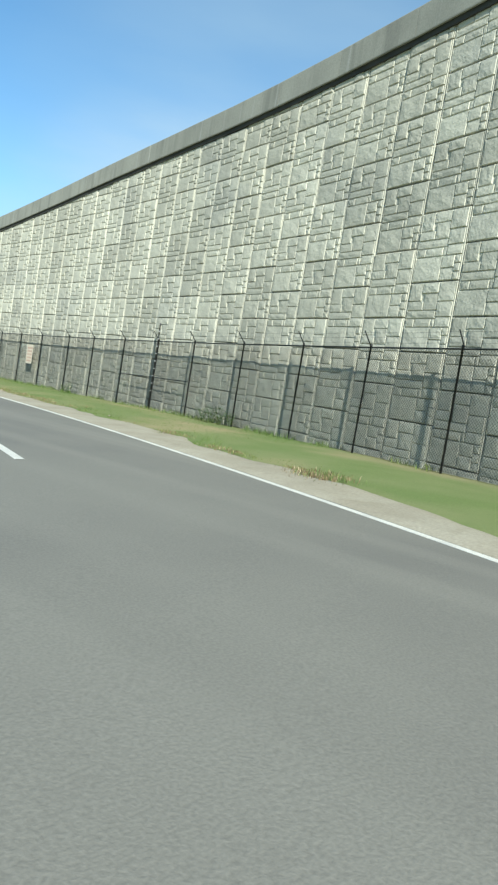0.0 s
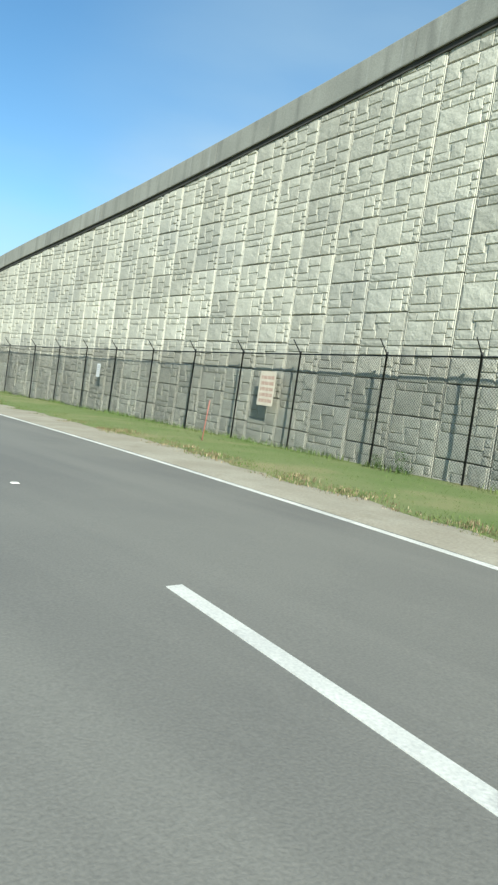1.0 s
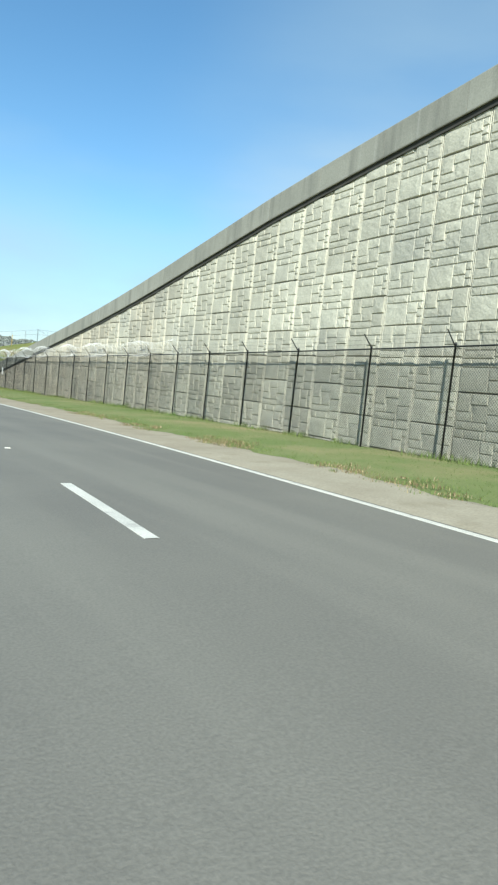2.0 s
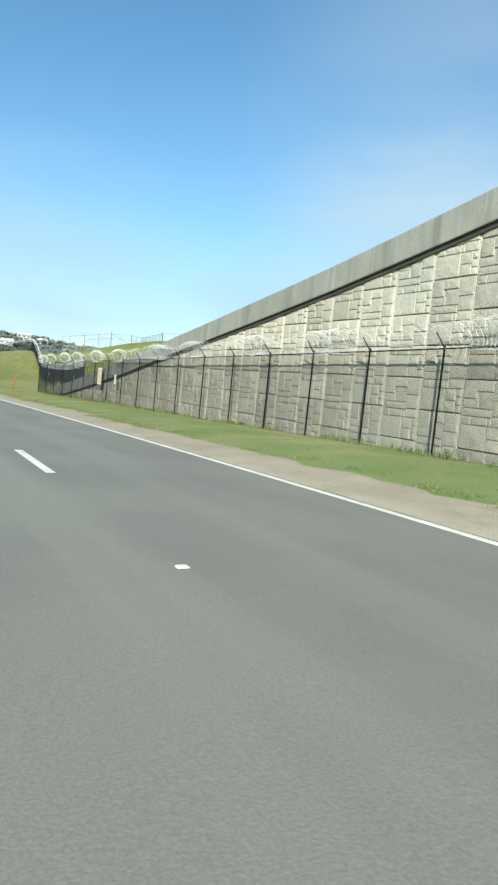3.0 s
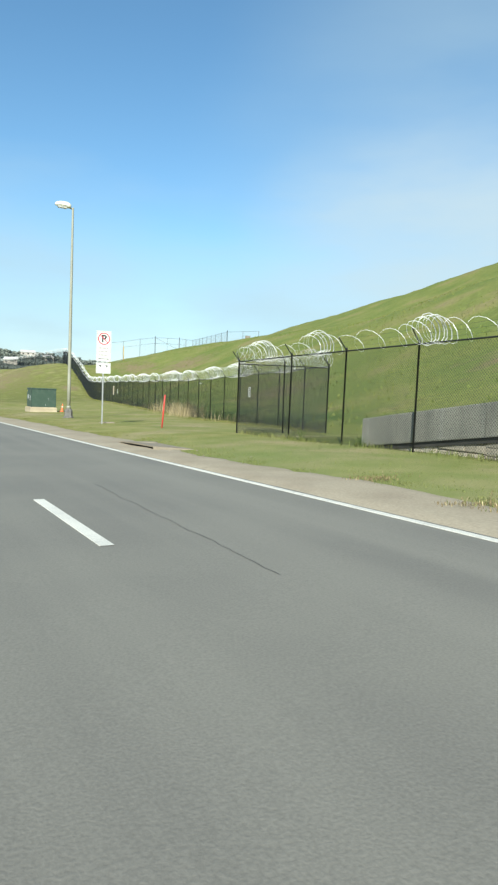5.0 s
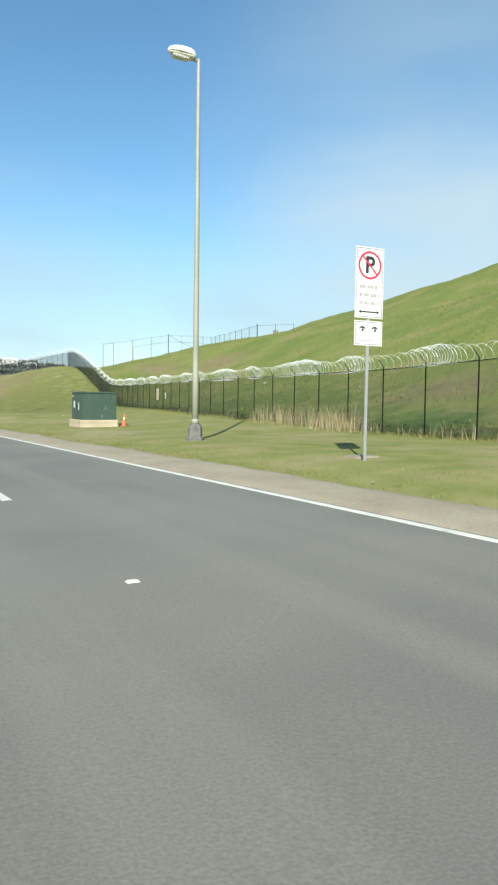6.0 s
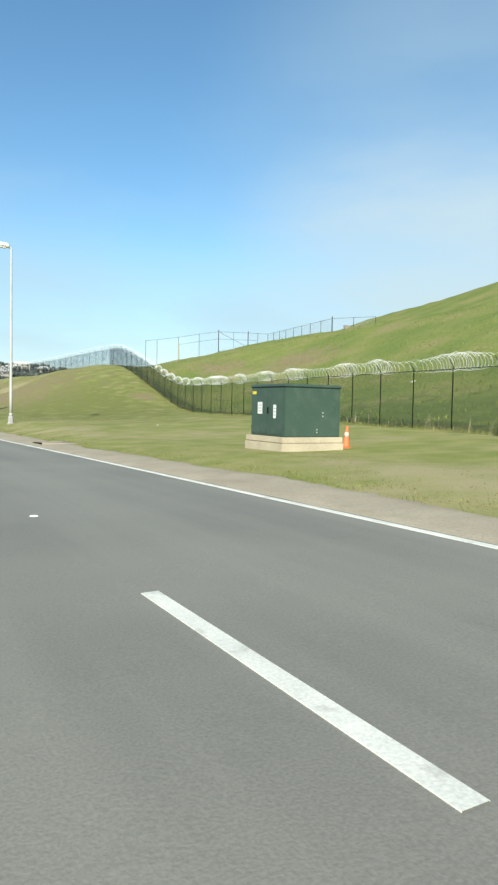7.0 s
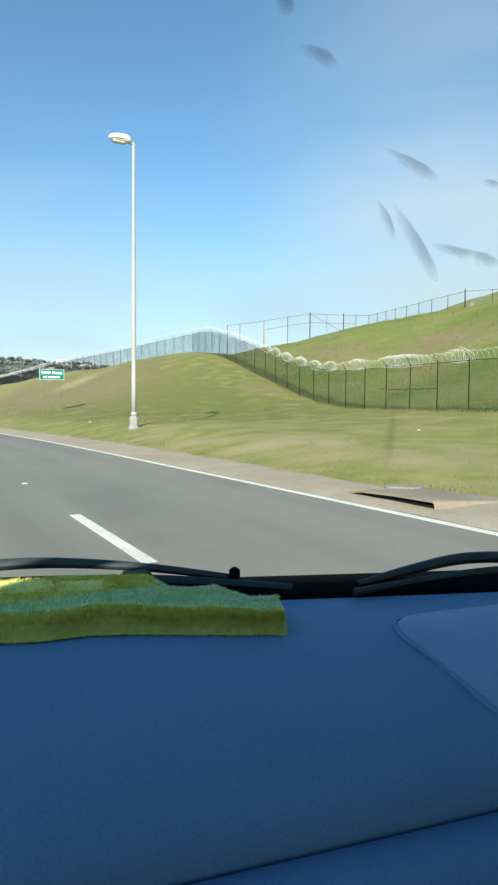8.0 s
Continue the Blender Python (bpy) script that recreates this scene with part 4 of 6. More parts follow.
fence_sign("warning_sign", on_fence_a(23.22, 2.28), 0.76, 1.02, BEIGE, RUST, 5, "faded beige warning sign tied to the fence")
fence_sign("warning_sign", on_fence_a(91.4, 1.24), 0.86, 1.05, BEIGE, RUST, 5, "faded beige warning sign tied to the fence")
fence_sign("notice_sign", on_fence_a(88.06, 1.38), 0.30, 0.56, WHITE, FADED, 6, "small white notice sign tied to the fence")
fence_sign("notice_sign", on_fence_a(34.95, 2.44), 0.30, 0.56, WHITE, FADED, 6, "small white notice sign tied to the fence")
ang = Matrix.Rotation(math.atan2(-11.5, 74.8), 4, "Z")
for y, z, w, h, m0, m1, lab, nm in ((170.0, 0.79, 0.9, 1.06, BEIGE, RUST, "faded beige warning sign tied to the boundary fence", "warning_sign"), (166.9, 0.91, 0.34, 0.53, WHITE, FADED, "small white notice sign tied to the boundary fence", "notice_sign"),
                                    (120.4, 1.14, 0.34, 0.52, WHITE, FADED, "small white notice sign tied to the boundary fence", "notice_sign")):
    fence_sign(nm, Matrix.Translation((float(far_fence_x(y)) - 0.04, y, z)) @ ang, w, h, m0, m1, 5, lab)


# ---------------------------------------------------------------- no-parking sign
def flat_ring(name, r0, r1, y, z, material, n=40):
    verts, faces = [], []
    for i in range(n):
        g = 2 * math.pi * i / n
        for r in (r0, r1):
            verts.append((r * math.cos(g), y, z + r * math.sin(g)))
    for i in range(n):
        j = (i + 1) % n
        faces.append((2 * i, 2 * i + 1, 2 * j + 1, 2 * j))
    return mesh_of(name, verts, faces, material)


def letter(name, body, size, material, at, parent):
    cu = bpy.data.curves.new(name, "FONT")
    cu.body, cu.size, cu.extrude, cu.offset, cu.align_x, cu.align_y = body, size, 0.001, 0.012, "CENTER", "CENTER"
    tmp = bpy.data.objects.new(name, cu)
    me = bpy.data.meshes.new_from_object(tmp)
    bpy.data.objects.remove(tmp)
    me.name = name
    me.materials.clear()
    me.materials.append(material)
    return part(name, me, parent, at=at)


def parking_sign():
    gx, gy_ = 7.15, 120.0
    s = empty("no_parking_sign", Matrix.Translation((gx, gy_, land_at(gx, gy_))) @ Matrix.Rotation(radians(-4), 4, "Z"))
    tagged(s, "white no-parking sign with tow-away plate on a steel post", "road sign")
    g = land_at(gx, gy_)
    z = lambda h: h - g
    part("post", block("post", -0.03, 0.03, 0.0, 0.035, -0.3, z(3.80), STEEL, 0.004), s, "galvanised channel post")
    w = 0.34
    up = part("upper_plate", block("upper_plate", -w, w, -0.008, -0.002, z(2.51), z(3.92), WHITE, 0.003), s)
    lo = part("lower_plate", block("lower_plate", -w, w, -0.008, -0.002, z(1.96), z(2.46), WHITE, 0.003), s)
    f = -0.0095
    for plate, z0, z1 in ((up, z(2.51), z(3.92)), (lo, z(1.96), z(2.46))):
        for x0, x1, a0, a1 in ((-w + 0.025, w - 0.025, z1 - 0.035, z1 - 0.025), (-w + 0.025, w - 0.025, z0 + 0.025, z0 + 0.035), (-w + 0.025, -w + 0.035, z0 + 0.025, z1 - 0.025), (w - 0.035, w - 0.025, z0 + 0.025, z1 - 0.025)):
            part("border", block("border", x0, x1, f, f + 0.001, a0, a1, INK, 0), plate)
    zc = z(3.56)
    part("ring", flat_ring("ring", 0.235, 0.28, f - 0.001, zc, RED), up)
    letter("letter_p", "P", 0.46, INK, Matrix.Translation((0.0, f - 0.0005, zc - 0.01)) @ Matrix.Rotation(radians(90), 4, "X"), up)
    bar = mesh_of("slash", [(-0.19, f - 0.003, zc + 0.165), (-0.165, f - 0.003, zc + 0.19), (0.19, f - 0.003, zc - 0.165), (0.165, f - 0.003, zc - 0.19)], [(0, 1, 2, 3)], RED)
    part("slash", bar, up)
    rng = random.Random(2)
    for k, zz in enumerate((3.13, 2.97, 2.81)):
        x0 = -0.24
        while x0 < 0.2:
            x1 = x0 + rng.uniform(0.06, 0.16)
            part("print_bar", block("print_bar", x0, min(x1, 0.24), f, f + 0.001, z(zz) - 0.035, z(zz) + 0.035, FADED, 0), up)
            x0 = x1 + 0.03
    az = z(2.635)
    part("arrow", mesh_of("arrow", [(-0.25, f, az), (-0.19, f, az + 0.04), (-0.19, f, az + 0.014), (0.19, f, az + 0.014), (0.19, f, az + 0.04), (0.25, f, az), (0.19, f, az - 0.04), (0.19, f, az - 0.014), (-0.19, f, az - 0.014), (-0.19, f, az - 0.04)],
                           [(0, 1, 9), (2, 3, 7, 8), (4, 5, 6)], INK), up)
    tz = z(2.30)
    for x0 in (-0.15, 0.15):
        part("pictogram", mesh_of("pictogram", [(x0 - 0.08, f, tz - 0.02), (x0 - 0.06, f, tz + 0.03), (x0, f, tz + 0.05), (x0 + 0.06, f, tz + 0.03), (x0 + 0.08, f, tz - 0.01), (x0 + 0.03, f, tz + 0.0), (x0 - 0.03, f, tz + 0.01)], [(0, 1, 2, 6), (2, 3, 5, 6), (3, 4, 5)], INK), lo)
        part("pictogram", flat_ring("pictogram", 0.0, 0.028, f, tz - 0.03, INK, 12), lo, at=Matrix.Translation((x0 + 0.01, 0, 0)))
    part("print_bar", block("print_bar", -0.2, 0.12, f, f + 0.001, z(2.05), z(2.08), FADED, 0), lo)


parking_sign()
stone_pad = empty("post_footing", Matrix.Translation((7.6, 120.6, land_at(7.6, 120.6))))
tagged(stone_pad, "low pale concrete pad in the grass by the sign", "footing")
part("slab", block("slab", -0.35, 0.3, -0.2, 0.22, -0.1, 0.06, APRON, 0.02), stone_pad)


def guide_sign():
    x, y = 8.9, 210.5
    s = empty("guide_sign", Matrix.Translation((x, y, 0)) @ Matrix.Rotation(radians(-3), 4, "Z"))
    tagged(s, "green road guide sign with white lettering bars, low on the bank", "road sign")
    g = land_at(x, y)
    part("plate", block("plate", -1.05, 1.05, -0.01, 0.01, 2.0, 2.92, SIGNGREEN, 0.004), s)
    for x0, x1, z0, z1 in ((-1.03, 1.03, 2.88, 2.91), (-1.03, 1.03, 2.01, 2.04), (-1.03, -1.0, 2.04, 2.88), (1.0, 1.03, 2.04, 2.88)):
        part("border", block("border", x0, x1, -0.014, -0.011, z0, z1, WHITE, 0), s)
    for x0, x1, z0, z1 in ((-0.88, -0.10, 2.52, 2.74), (0.02, 0.30, 2.52, 2.74), (0.36, 0.86, 2.50, 2.70), (-0.72, -0.42, 2.17, 2.33), (-0.32, 0.66, 2.17, 2.33)):
        part("print_bar", block("print_bar", x0, x1, -0.014, -0.011, z0, z1, WHITE, 0), s)
    for px_ in (-0.7, 0.7):
        part("post", block("post", px_ - 0.012, px_ + 0.012, 0.012, 0.036, g - 0.4, 2.85, GRANITE, 0.004), s)


guide_sign()


# ---------------------------------------------------------------- street lamps
BEIGE_HEAD = mat("lamp_head_enamel", (0.72, 0.71, 0.62), (0.64, 0.63, 0.55), rough=0.45, scale=2, fine=50, bump=0.04)


def street_lamp(x, y, top, label, enamel, stone, stout=1.0):
    g = land_at(x, y) - 0.05
    s = empty("street_lamp", Matrix.Translation((x, y, g)))
    tagged(s, label, "street lamp", "street lamps along the verge")
    part("plinth", lathe("plinth", [(r * stout, h) for r, h in ((0.30, 0.0), (0.30, 0.10), (0.245, 0.16), (0.235, 0.46), (0.185, 0.58), (0.15, 0.60))], stone, 8, smooth=False), s, "grey plinth")
    part("footing", block("footing", -0.34, 0.34, -0.34, 0.34, -0.2, 0.05, APRON, 0.02), s)
    h = top - g
    part("pole", lathe("pole", [(0.105, 0.58), (0.10, 2.0), (0.085, h * 0.5), (0.06, h - 0.1), (0.055, h), (0.02, h + 0.05)], enamel, 14), s, "tapered painted pole")
    part("base_collar", lathe("base_collar", [(0.13, 0.60), (0.13, 0.72), (0.108, 0.76)], enamel, 12), s)
    arm = part("arm", tube("arm", (0, 0, h - 0.06), (-0.42, 0.06, h + 0.05), 0.045, 0.04, enamel, 8), s)
    bm = bmesh.new()
    bmesh.ops.create_uvsphere(bm, u_segments=20, v_segments=12, radius=1)
    for v in bm.verts:                      # a domed hood over a shallow bowl, blunt towards the pole
        x, y, z = v.co
        blunt = 0.86 + 0.14 * x
        v.co = Vector((math.copysign(abs(x) ** 0.8, x) * 0.47 - 0.56, math.copysign(abs(y) ** 0.85, y) * 0.23 * blunt, (0.27 * z ** 0.8 if z > 0 else -0.13 * (-z) ** 0.6) * blunt))
    head = part("head", finish("head", bm, BEIGE_HEAD, True), s, "cream lamp head", at=Matrix.Translation((0, 0, h + 0.05)) @ Matrix.Rotation(radians(-8), 4, "Z") @ Matrix.Rotation(radians(4), 4, "Y"))
    part("brim", lathe("brim", [(0.44, -0.022), (0.475, -0.018), (0.475, 0.012), (0.44, 0.016)], BEIGE_HEAD, 24), head, at=Matrix.Translation((-0.56, 0, 0)) @ Matrix.Diagonal((1.0, 0.52, 1.0, 1.0)))
    part("lens", block("lens", -0.86, -0.34, -0.14, 0.14, -0.155, -0.10, WHITE, 0.02), head, "flat glass lens")
    return s


street_lamp(7.88, 129.75, 11.75, "tall cream street lamp on a grey plinth in the grass", CREAM, GRANITE)
street_lamp(6.62, 178.1, 10.86, "tall white street lamp on a pale plinth beside the grassy mound", PALEENAMEL, PALEPLINTH, 0.82)


# ---------------------------------------------------------------- transformer, cone, markers
def transformer():
    x0, x1, y0, y1 = 8.76, 10.74, 146.36, 148.34
    s = empty("transformer", Matrix.Translation(((x0 + x1) / 2, (y0 + y1) / 2, -0.36)))
    tagged(s, "dark green pad-mounted transformer cabinet with white stickers", "transformer")
    w, d = (x1 - x0) / 2, (y1 - y0) / 2
    part("body", block("body", -w, w, -d, d, 0, 1.47, GREENBOX, 0.02), s)
    part("lid", block("lid", -w - 0.03, w + 0.03, -d - 0.03, d + 0.03, 1.47, 1.56, GREENBOX, 0.02, taper=0.985), s)
    part("lid_seam", block("lid_seam", -w - 0.012, w + 0.012, -d - 0.012, d + 0.012, 1.455, 1.472, DARK, 0), s)
    for a0, a1, nm in ((-d + 0.06, -0.01, "door"), (0.01, d - 0.06, "door")):
        dr = part(nm, block(nm, -w - 0.016, -w - 0.002, a0, a1, 0.06, 1.42, GREENBOX, 0.006), s)
        part("hinge", block("hinge", -w - 0.03, -w - 0.016, (a0 if a0 < -0.5 else a1) - 0.02, (a0 if a0 < -0.5 else a1) + 0.02, 0.2, 0.3, GREENBOX, 0.004), dr)
        part("hinge", block("hinge", -w - 0.03, -w - 0.016, (a0 if a0 < -0.5 else a1) - 0.02, (a0 if a0 < -0.5 else a1) + 0.02, 1.15, 1.25, GREENBOX, 0.004), dr)
    part("latch", block("latch", -w - 0.05, -w - 0.016, -0.10, -0.04, 0.68, 0.86, DARK, 0.006), s)
    for yy, zz, ww, hh, m in ((0.42, 0.66, 0.28, 0.36, WHITE), (-0.45, 0.54, 0.16, 0.40, WHITE), (0.78, 1.26, 0.24, 0.09, YELLOW)):
        st = part("sticker", block("sticker", -w - 0.0195, -w - 0.0165, yy - ww / 2, yy + ww / 2, zz, zz + hh, m, 0), s)
        if m is WHITE:
            for k in range(3):
                part("print_bar", block("print_bar", -w - 0.021, -w - 0.0197, yy - ww * 0.36, yy + ww * 0.3, zz + hh * (0.2 + 0.25 * k), zz + hh * (0.27 + 0.25 * k), FADED, 0), st)
    for k, (xx, zz) in enumerate(((0.35, 0.72), (0.35, 0.62), (0.15, 0.22), (0.15, 0.14))):
        part("bolt", tube("bolt", (xx, -d - 0.012, zz), (xx, -d, zz), 0.025, 0.025, STEEL, 8), s)
    pad = empty("transformer_pad", Matrix.Translation(((x0 + x1) / 2, (y0 + y1) / 2, -0.36)))
    tagged(pad, "pale two-course concrete pad under the transformer", "pad")
    part("upper_course", block("upper_course", -w - 0.12, w + 0.05, -d - 0.10, d + 0.12, -0.18, -0.002, PADSTONE, 0.02), pad)
    part("lower_course", block("lower_course", -w - 0.14, w + 0.07, -d - 0.12, d + 0.14, -0.62, -0.184, PADSTONE, 0.02), pad)


transformer()


def cone(x, y):
    g = land_at(x, y)
    s = empty("traffic_cone", Matrix.Translation((x, y, g)) @ Matrix.Rotation(radians(4), 4, "Y"))
    tagged(s, "faded orange traffic cone beside the transformer", "traffic cone")
    part("base", block("base", -0.18, 0.18, -0.18, 0.18, -0.01, 0.035, ORANGE, 0.01), s)
    part("body", lathe("body", [(0.135, 0.035), (0.12, 0.08), (0.035, 0.68), (0.028, 0.70)], ORANGE, 16), s)
    part("stripe", lathe("stripe", [(0.083, 0.36), (0.064, 0.50)], BEIGE, 16), s, "worn pale band")


cone(11.34, 146.85)


def marker_post(x, y, h, lean, r, material, label):
    g = land_at(x, y)
    s = empty("marker_post", Matrix.Translation((x, y, g)) @ Matrix.Rotation(lean, 4, "Y"))
    tagged(s, label, "marker post")
    part("shaft", lathe("shaft", [(r, -0.2), (r, h), (r * 0.5, h + 0.03)], material, 10), s)


marker_post(8.34, 115.3, 1.36, radians(4), 0.032, REDPOST, "bright red utility marker post leaning in the grass")
marker_post(47.75, 246.0, 3.2, 0.0, 0.07, YELLOWPOST, "yellow marker post beside the hilltop fence")
marker_post(4.63, 22.83, 1.05, radians(4), 0.016, FADEDRED, "thin faded red marker pole before the fence")


# ---------------------------------------------------------------- kerb inlets
def kerb_inlet(x, y0, y1, deep, label, slot=(-1.0, 0.7)):
    """A concrete throat with a dark slot towards the road, between y0 and y1."""
    ym = (y0 + y1) / 2
    g = float(grade(ym)) + 0.085
    tilt = Matrix.Rotation(math.atan(-0.01579), 4, "X")
    s = empty("kerb_inlet", Matrix.Translation((x, ym, g)) @ tilt)
    tagged(s, label, "storm drain", "kerb inlets along the verge")
    L = (y1 - y0) / 2
    a0, b0 = L * slot[0], L * slot[1]
    lip = ((a0 - 0.06, -0.06), (a0 - 0.035, 0.09), (a0, 0.105), ((a0 + b0) / 2, 0.100), (b0, 0.075), (b0 + 0.3, 0.02), (b0 + 0.8, -0.04))
    V, F = [], []
    for yy, zz in lip:
        V += [(0.0, yy, zz), (deep, yy * 1.1, 0.02), (0.0, yy, zz - 0.03), (deep, yy * 1.1, -0.3)]
    for k in range(len(lip) - 1):
        b = 4 * k
        F += [(b, b + 1, b + 5, b + 4), (b, b + 4, b + 6, b + 2), (b + 2, b + 6, b + 7, b + 3), (b + 1, b + 3, b + 7, b + 5)]
    F += [(0, 2, 3, 1), (len(V) - 4, len(V) - 3, len(V) - 1, len(V) - 2)]
    part("top_slab", mesh_of("top_slab", V, F, APRON), s)
    # two near-black blocks paint the shade inside the slot
    part("throat", block("throat", 0.05, 0.09, L * slot[0], L * slot[1], -0.25, 0.052, DARK, 0), s, "near-black block painted in as the throat's shade")
    part("throat_roof", block("throat_roof", 0.05, 0.09, L * slot[0], L * min(slot[1], 0.6), 0.04, 0.068, DARK, 0), s)
    part("lid_frame", lathe("lid_frame", [(0.30, -0.05), (0.30, 0.006), (0.27, 0.010)], APRON, 20), s, at=Matrix.Translation((deep * 0.62, L * 0.6, 0.055)))
    return s


kerb_inlet(4.06, 156.2, 158.9, 1.7, "concrete kerb inlet with a dark slot at the road edge", (-0.78, 0.35))
kerb_inlet(4.28, 105.2, 108.3, 1.2, "concrete kerb inlet with a dark slot beside the lane")


# ---------------------------------------------------------------- grass, weeds, litter
def blades(name, spots, material, label, category, lift=-0.012):
    """Thin bent blades: rows of x, y, height, width, lean angle."""
    verts, faces = [], []
    zs = on_ground([p[0] for p in spots], [p[1] for p in spots])
    for (x, y, h, w, g), z in zip(spots, (zs + lift).tolist()):
        dx, dy = math.cos(g), math.sin(g)
        sx, sy = -dy * w, dx * w
        b = len(verts)
        verts += [(x - sx, y - sy, z), (x + sx, y + sy, z), (x + dx * h * 0.18 + sx * 0.7, y + dy * h * 0.18 + sy * 0.7, z + h * 0.6), (x + dx * h * 0.18 - sx * 0.7, y + dy * h * 0.18 - sy * 0.7, z + h * 0.6), (x + dx * h * 0.45, y + dy * h * 0.45, z + h)]
        faces += [(b, b + 1, b + 2, b + 3), (b + 3, b + 2, b + 4)]
    ob = part(name, mesh_of(name, verts, faces, material))
    return tagged(ob, label, category, kind="stuff")


rng = random.Random(21)
spots, hill_spots, withered = [], [], []
for _ in range(34000):           # edge of the grass by the dirt
    y = rng.uniform(-4, 182)
    w = 0.9 * noise.noise(Vector((0.0, y * 0.16, 4.0))) + 0.55 * noise.noise(Vector((3.0, y * 0.7, 4.0)))
    edge = 5.05 + 0.5 * float(smooth01((y - 12) / 18)) - 0.40 * float(smooth01((y - 50) / 25)) + 0.75 * w * (1 - 0.65 * float(smooth01((y - 85) / 30)))
    u = edge + rng.gauss(0.12, 0.30)
    clump = noise.noise(Vector((u * 1.2, y * 1.2, 3.0)))
    if clump < -0.1:
        continue
    spots.append((float(lane(y)) + u, y, rng.uniform(0.02, 0.05) + 0.06 * max(0, clump), rng.uniform(0.005, 0.010), rng.uniform(0, 6.283)))
for _ in range(12000):           # foot of the fence
    y = rng.uniform(-4, 111)
    u = float(fence_off(y)) + rng.gauss(-0.05, 0.22)
    if noise.noise(Vector((u * 0.5, y * 0.8, 8.0))) < -0.05 or u > float(wall_off(y)) - 0.05:
        continue
    spots.append((float(lane(y)) + u, y, rng.uniform(0.06, 0.22), rng.uniform(0.006, 0.012), rng.uniform(0, 6.283)))
for _ in range(60000):           # open verge
    y = rng.uniform(0, 200)
    u = rng.uniform(5.6, 10.0 if y < 111 else 22.0)
    spots.append((float(lane(y)) + u, y, rng.uniform(0.02, 0.045), rng.uniform(0.005, 0.010), rng.uniform(0, 6.283)))
for _ in range(12000):            # foot of the boundary fence
    y = rng.uniform(112, 215)
    x = float(far_fence_x(y)) + rng.gauss(-0.1, 0.30)
    spots.append((x, y, rng.uniform(0.06, 0.20), rng.uniform(0.006, 0.012), rng.uniform(0, 6.283)))
for _ in range(17000):           # hillside behind the fences
    y = rng.uniform(96, 238)
    x = float(far_fence_x(y)) + rng.uniform(1.0, 38)
    if noise.noise(Vector((x * 0.12, y * 0.12, 6.0))) < -0.15:
        continue
    hill_spots.append((x, y, rng.uniform(0.08, 0.24), rng.uniform(0.02, 0.05), rng.uniform(0, 6.283)))
for _ in range(11000):           # weeds over the mound
    y = 176 + 86 * math.sqrt(rng.random())
    u = rng.uniform(6.0, max(7.0, float(far_fence_x(y)) - float(lane(y))))
    c = noise.noise(Vector((u * 0.35, y * 0.25, 2.0)))
    (hill_spots if c < 0.05 else withered).append((float(lane(y)) + u, y, rng.uniform(0.04, 0.13), rng.uniform(0.01, 0.025), rng.uniform(0, 6.283)))
blades("withered_grass", withered, BROWNTUFT, "brown withered tufts over the grassy mound", "dry grass")
blades("hill_grass", hill_spots, HILLBLADES, "rough green tufts on the hillside behind the fences", "grass")
blades("verge_grass", spots, BLADES, "short uneven grass tufts on the verge", "grass")
spots = []
for _ in range(1150):
    y = rng.choice((rng.gauss(138, 3.5), rng.gauss(134, 1.2), rng.gauss(141, 1.5), rng.gauss(134, 1.2), rng.uniform(118, 165)))
    x = float(far_fence_x(y)) + rng.gauss(0.15, 0.55)
    near = 1.0 if 132 < y < 146 else 0.55
    spots.append((x, y, rng.uniform(0.4, 1.35) * near, rng.uniform(0.006, 0.012), rng.uniform(0, 6.283)))
blades("dry_stalks", spots, STRAW, "tall pale dry grass stalks against the boundary fence", "dry grass")
spots, pale, green = [], [], []
for _ in range(1900):            # ragged tufts at the edge of the dirt, each a clump of blades
    y = rng.uniform(-5, 100)
    c = noise.noise(Vector((2.0, y * 0.55, 3.3)))
    if c < (0.02 if y < 62 else 0.2) or rng.random() > 0.25 + c:
        continue
    w = 0.9 * noise.noise(Vector((0.0, y * 0.16, 4.0))) + 0.55 * noise.noise(Vector((3.0, y * 0.7, 4.0)))
    u = 5.05 + 0.5 * float(smooth01((y - 12) / 18)) - 0.40 * float(smooth01((y - 50) / 25)) + 0.75 * w + rng.gauss(-0.14, 0.30)
    tall_, wide_ = rng.uniform(0.02, 0.06) + 0.08 * max(0.0, c), rng.uniform(0.05, 0.13)
    kind = rng.random()
    for _ in range(rng.randrange(18, 34)):
        row = (float(lane(y)) + u + rng.gauss(0, wide_), y + rng.gauss(0, wide_ * 1.6), tall_ * rng.uniform(0.5, 1.1), rng.uniform(0.004, 0.009), rng.uniform(0, 6.283))
        (green if rng.random() < (0.6 if kind < 0.4 else 0.12) else pale if rng.random() < 0.22 else spots).append(row)
blades("green_tufts", green, BLADES, "ragged green tufts at the dirt edge", "grass", 0.03)
dry = []
for _ in range(1500):            # dry clumps in the mown verge, thickest by the dirt
    y = rng.uniform(108, 186)
    u = 5.1 + abs(rng.gauss(0, 1.6))
    if noise.noise(Vector((u * 0.6, y * 0.45, 5.5))) < -0.02:
        continue
    for _ in range(rng.randrange(6, 14)):
        dry.append((float(lane(y)) + u + rng.gauss(0, 0.09), y + rng.gauss(0, 0.16), rng.uniform(0.02, 0.05), rng.uniform(0.005, 0.010), rng.uniform(0, 6.283)))
blades("dry_clumps", dry, DRYVERGE, "short dry clumps in the mown verge", "dry grass")
blades("dry_tufts", spots, BROWNTUFT, "dry brown tufts at the dirt edge", "dry grass", 0.03)
blades("dry_tufts", pale, STRAW, "dry straw-coloured tufts at the dirt edge", "dry grass", 0.03)


